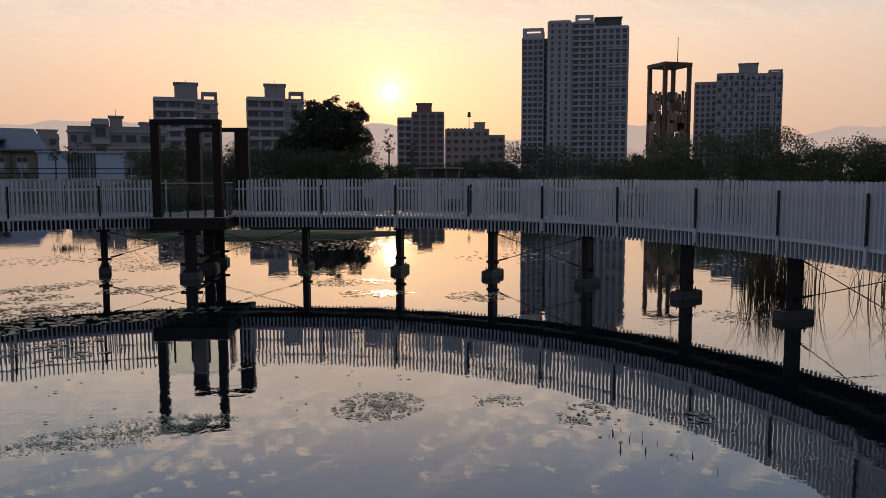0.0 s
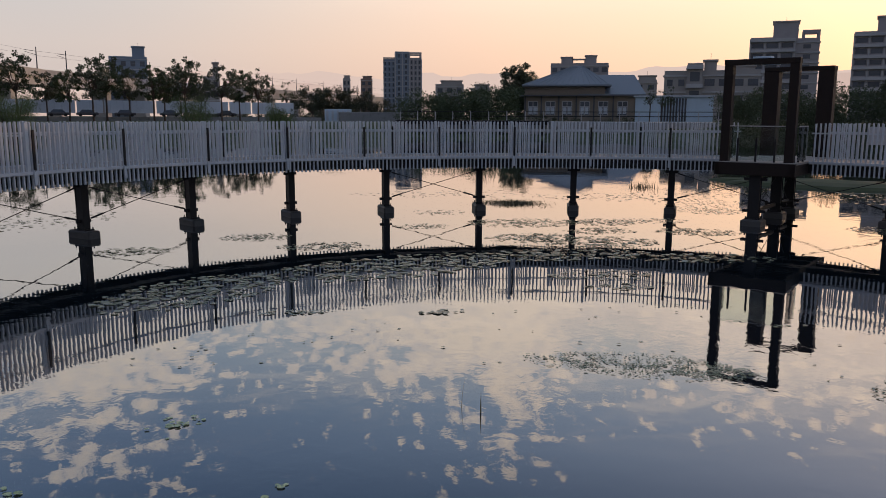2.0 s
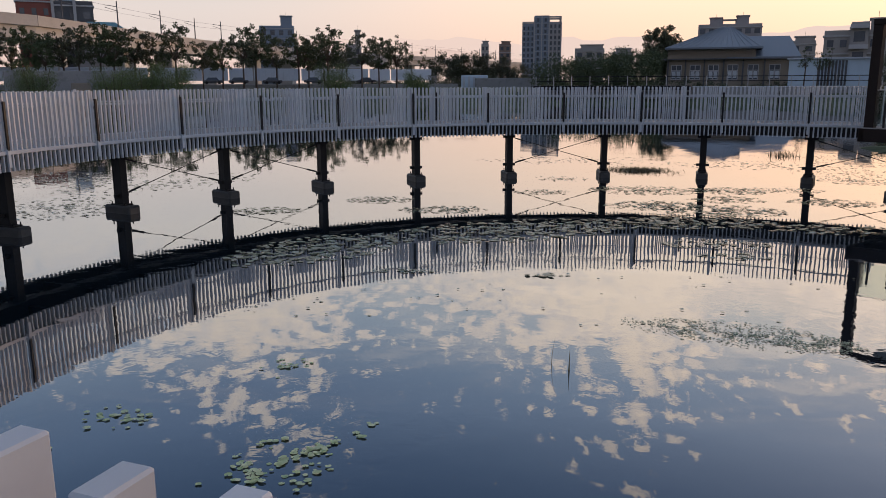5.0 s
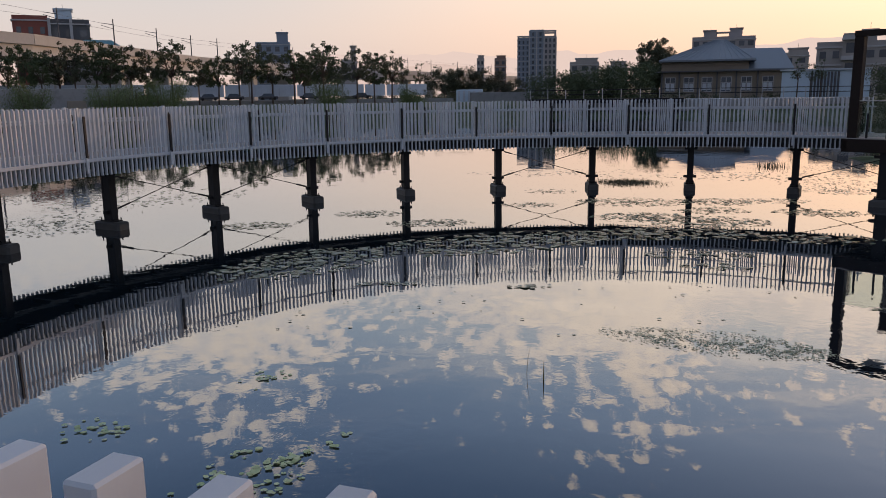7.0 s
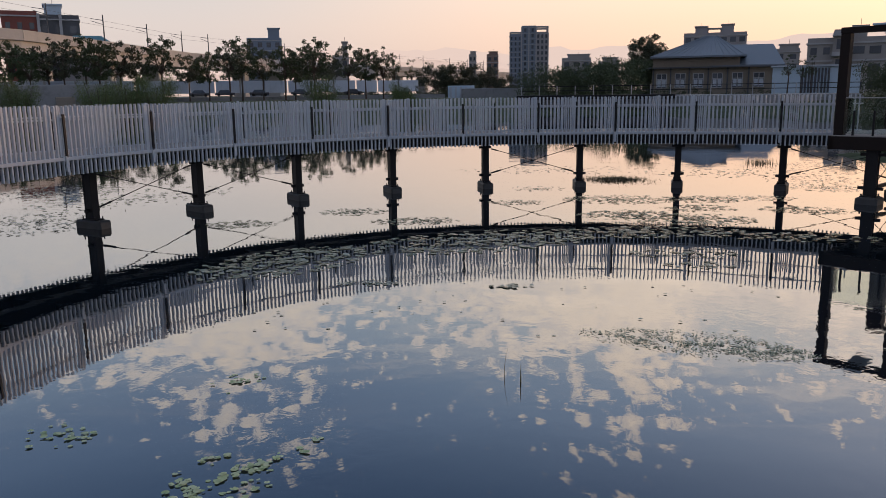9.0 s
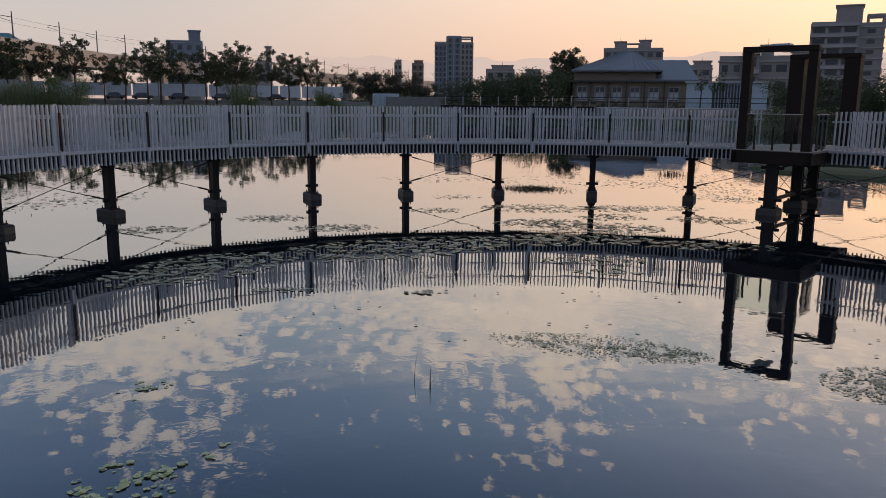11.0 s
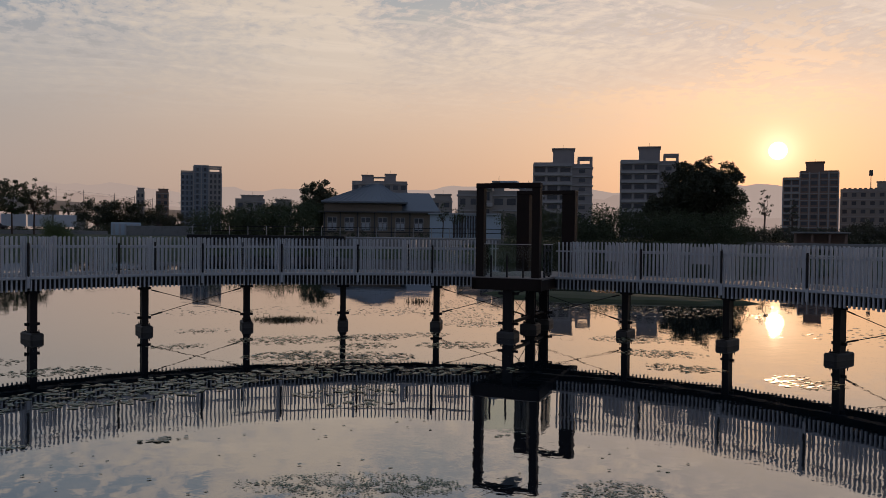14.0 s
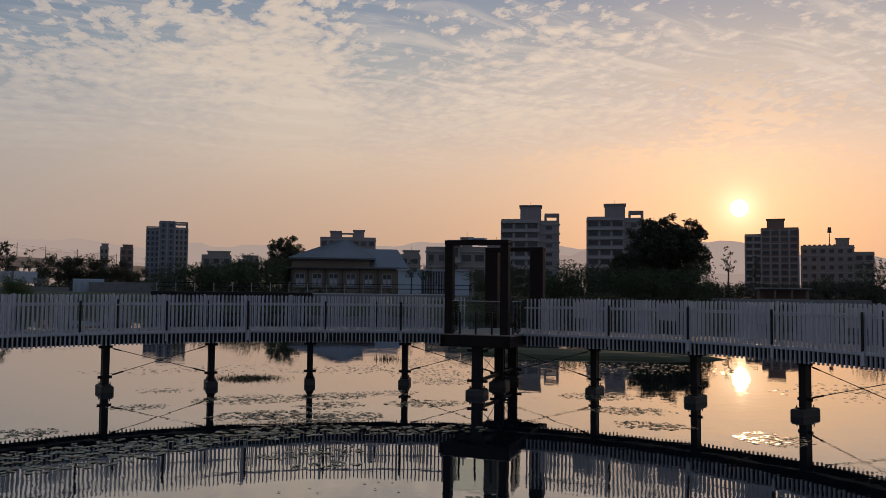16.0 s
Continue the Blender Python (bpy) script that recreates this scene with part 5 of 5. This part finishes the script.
def make_pads(spots, seed, material, label, size=(0.05, 0.11), even=0.02):
    """Floating leaves: discs with a notch, scattered in patches (x, y, rx, ry, turn, count)."""
    rng = random.Random(seed)
    verts, faces = [], []
    for x, y, rx, ry, turn, count in spots:
        for _ in range(count):
            a, q = rng.uniform(0, 6.283), rng.random() ** 0.7
            ex, ey = math.cos(a) * rx * q, math.sin(a) * ry * q
            px = x + ex * math.cos(turn) - ey * math.sin(turn)
            py = y + ex * math.sin(turn) + ey * math.cos(turn)
            if noise.noise((px * 3.7, py * 3.7, seed)) + 0.6 * noise.noise((px * 11, py * 11, seed)) < even:
                continue
            s, t0 = rng.uniform(*size), rng.uniform(0, 6.283)
            tx, ty, lift = rng.gauss(0, 0.05), rng.gauss(0, 0.05), rng.uniform(0.004, 0.02)
            base, n = len(verts), 9
            verts.append((px, py, lift))
            for k in range(n):
                b = t0 + 0.22 + (6.283 - 0.44) * k / (n - 1)
                ux, uy = math.cos(b) * s, math.sin(b) * s * 0.92
                verts.append((px + ux, py + uy, max(0.003, lift + ux * tx + uy * ty)))
            faces += [(base, base + k, base + k + 1) for k in range(1, n)]
    ob = new("lily_pads", data_mesh("lily_pads", verts, faces, material))
    tagged(ob, label, "lily pads", kind="stuff")


along = math.radians(-20)
make_pads([(3.75, 11.25, 1.3, 0.62, along, 1500), (2.75, 11.6, 0.85, 0.45, along, 560), (4.5, 10.95, 0.75, 0.4, along, 700)], 1, PAD_FINE, "patch of small green floating leaves", (0.009, 0.018), -0.25)
make_pads([(7.0, 9.6, 0.82, 0.72, 0.3, 1300)], 2, PAD_DULL, "round patch of floating leaves", (0.011, 0.024), -0.2)
make_pads([(8.5, 8.35, 0.4, 0.5, 0.2, 200), (8.9, 7.0, 0.75, 0.42, 0.5, 620)], 3, PAD_DULL, "small patches of floating leaves", (0.011, 0.027))
make_pads([(-2.05, 6.9, 0.5, 0.58, 0.4, 190), (-1.75, 7.25, 0.35, 0.3, 0, 60), (-2.3, 6.55, 0.45, 0.4, 0, 80)], 4, PAD, "patch of bright green lily pads", (0.018, 0.044))
make_pads([(-4.2, 7.9, 0.45, 0.36, 0, 80), (-2.75, 9.5, 0.5, 0.34, 0.3, 90), (-1.29, 7.7, 0.2, 0.2, 0, 22), (-4.5, 7.1, 0.2, 0.12, 0, 18)], 5, PAD, "few bright green lily pads", (0.018, 0.044))
make_pads([(0.3, 19.5, 3.4, 1.4, 0.35, 1500), (-4.0, 17.0, 2.2, 1.3, 0.85, 1000), (4.6, 20.8, 2.6, 0.9, 0.1, 800), (8.2, 20.0, 2.2, 0.7, -0.2, 420)], 6, PAD_DULL, "broad drift of floating leaves along the bridge", (0.045, 0.085))
make_pads([(-6.7, 22.3, 1.0, 0.7, 0.1, 330), (-3.7, 24.6, 1.1, 0.8, 0.1, 380), (-1.6, 22.7, 1.3, 0.7, 0.1, 420), (1.5, 26.6, 1.0, 0.6, 0, 220), (5.1, 27.3, 2.0, 1.2, 0, 800), (4.7, 23.8, 1.5, 0.9, 0.1, 640),
           (7.8, 27.2, 1.3, 1.0, 0, 460), (6.4, 22.9, 1.9, 1.1, -0.1, 950), (10.3, 24.6, 1.4, 0.8, -0.2, 440), (2.4, 30.5, 1.2, 0.8, 0, 150), (7.2, 25.1, 1.2, 0.8, 0, 330), (13.2, 30.2, 1.4, 1.3, 0, 300),
           (16.9, 24.2, 1.6, 1.1, -0.5, 480), (15.9, 21.0, 1.4, 0.9, -0.5, 400), (14.8, 18.5, 1.2, 0.7, -0.7, 380), (16.5, 15.8, 0.9, 1.1, 0, 300), (18.5, 8.8, 1.0, 1.0, 0, 160), (9.6, 27.4, 1.5, 0.8, 0, 280)],
          7, PAD_DULL, "scattered rafts of floating leaves", (0.03, 0.06), -0.08)
make_pads([(-12.9, 22.6, 1.6, 2.4, 0.5, 900), (-16.8, 29.8, 3.0, 2.6, 0.5, 1000), (14.0, 32.5, 2.2, 2.2, 0, 500), (17.4, 39.0, 3.2, 2.4, 0, 700), (5.2, 16.7, 0.9, 0.35, 0, 140), (-1.8, 15.0, 0.7, 0.25, 0, 90),
           (1.0, 14.8, 0.45, 0.2, 0, 60), (5.1, 18.0, 1.4, 0.6, 0, 300), (7.0, 13.3, 0.35, 0.16, 0, 40), (9.9, 5.6, 0.35, 0.3, 0, 60)], 14, PAD_DULL, "loose specks of small floating leaves", (0.03, 0.06))
make_pads([(24.0, 33.0, 5.5, 3.0, -0.7, 900), (12, 36, 5, 2, 0, 420), (27, 22, 3.5, 3.0, 0, 420), (-12.5, 28.5, 4.0, 2.5, 0.9, 520), (31, 12, 4, 4, 0, 420), (4, 38, 5, 2, 0, 260), (-15, 21, 2, 3, 0, 200)], 8, PAD_DULL,
          "thin drift of floating leaves beyond the bridge", (0.045, 0.09))
make_pads([(2.2, 11.9, 3.5, 2.0, 0, 26), (7.8, 10.8, 2.5, 1.6, 0, 30), (9.2, 6.0, 1.6, 1.2, 0, 40), (0.0, 13.6, 3.0, 0.8, 0, 26), (4.4, 14.6, 3, 0.7, 0, 20), (-3.0, 12.6, 2.0, 1.0, 0, 24)], 9, PAD_DULL, "single floating leaves on open water", (0.018, 0.04))


# ---------------------------------------------------------------- cars by the hoarding
def make_car():
    car = thing("parked_car", facing(20, 90, 3.55), "dark parked car by the roadside", "car", "cars along the road")
    bm = bmesh.new()
    soft_box(bm, -2.1, 2.1, -0.85, 0.85, 0.3, 0.85, 0.12)
    part("body", bm, CAR, car)
    bm = bmesh.new()
    vs = [bm.verts.new(p) for x0, x1, z, y in ((-1.5, 1.3, 0.85, 0.78), (-1.0, 0.75, 1.42, 0.62)) for p in ((x0, -y, z), (x1, -y, z), (x1, y, z), (x0, y, z))]
    bmesh.ops.convex_hull(bm, input=vs)
    part("cabin", bm, PANE, car, "dark glazed cabin")
    for x in (-1.3, 1.3):
        for y in (-0.8, 0.8):
            bm = bmesh.new()
            rod(bm, (x, y - 0.1, 0.32), (x, y + 0.1, 0.32), 0.32, n=14)
            part("wheel", bm, BLACK, car)
    return car


mark = so_far()
car = make_car()
for az, d in ((18.3, 90.5), (16.0, 91), (13.2, 92), (9.5, 95), (24.0, 89.5)):
    copy_thing(car, facing(az, d, 3.55) @ Matrix.Scale(0.5, 4))
car.matrix_basis = facing(20, 90, 3.55) @ Matrix.Scale(0.5, 4)
set_back(mark, 2.1)
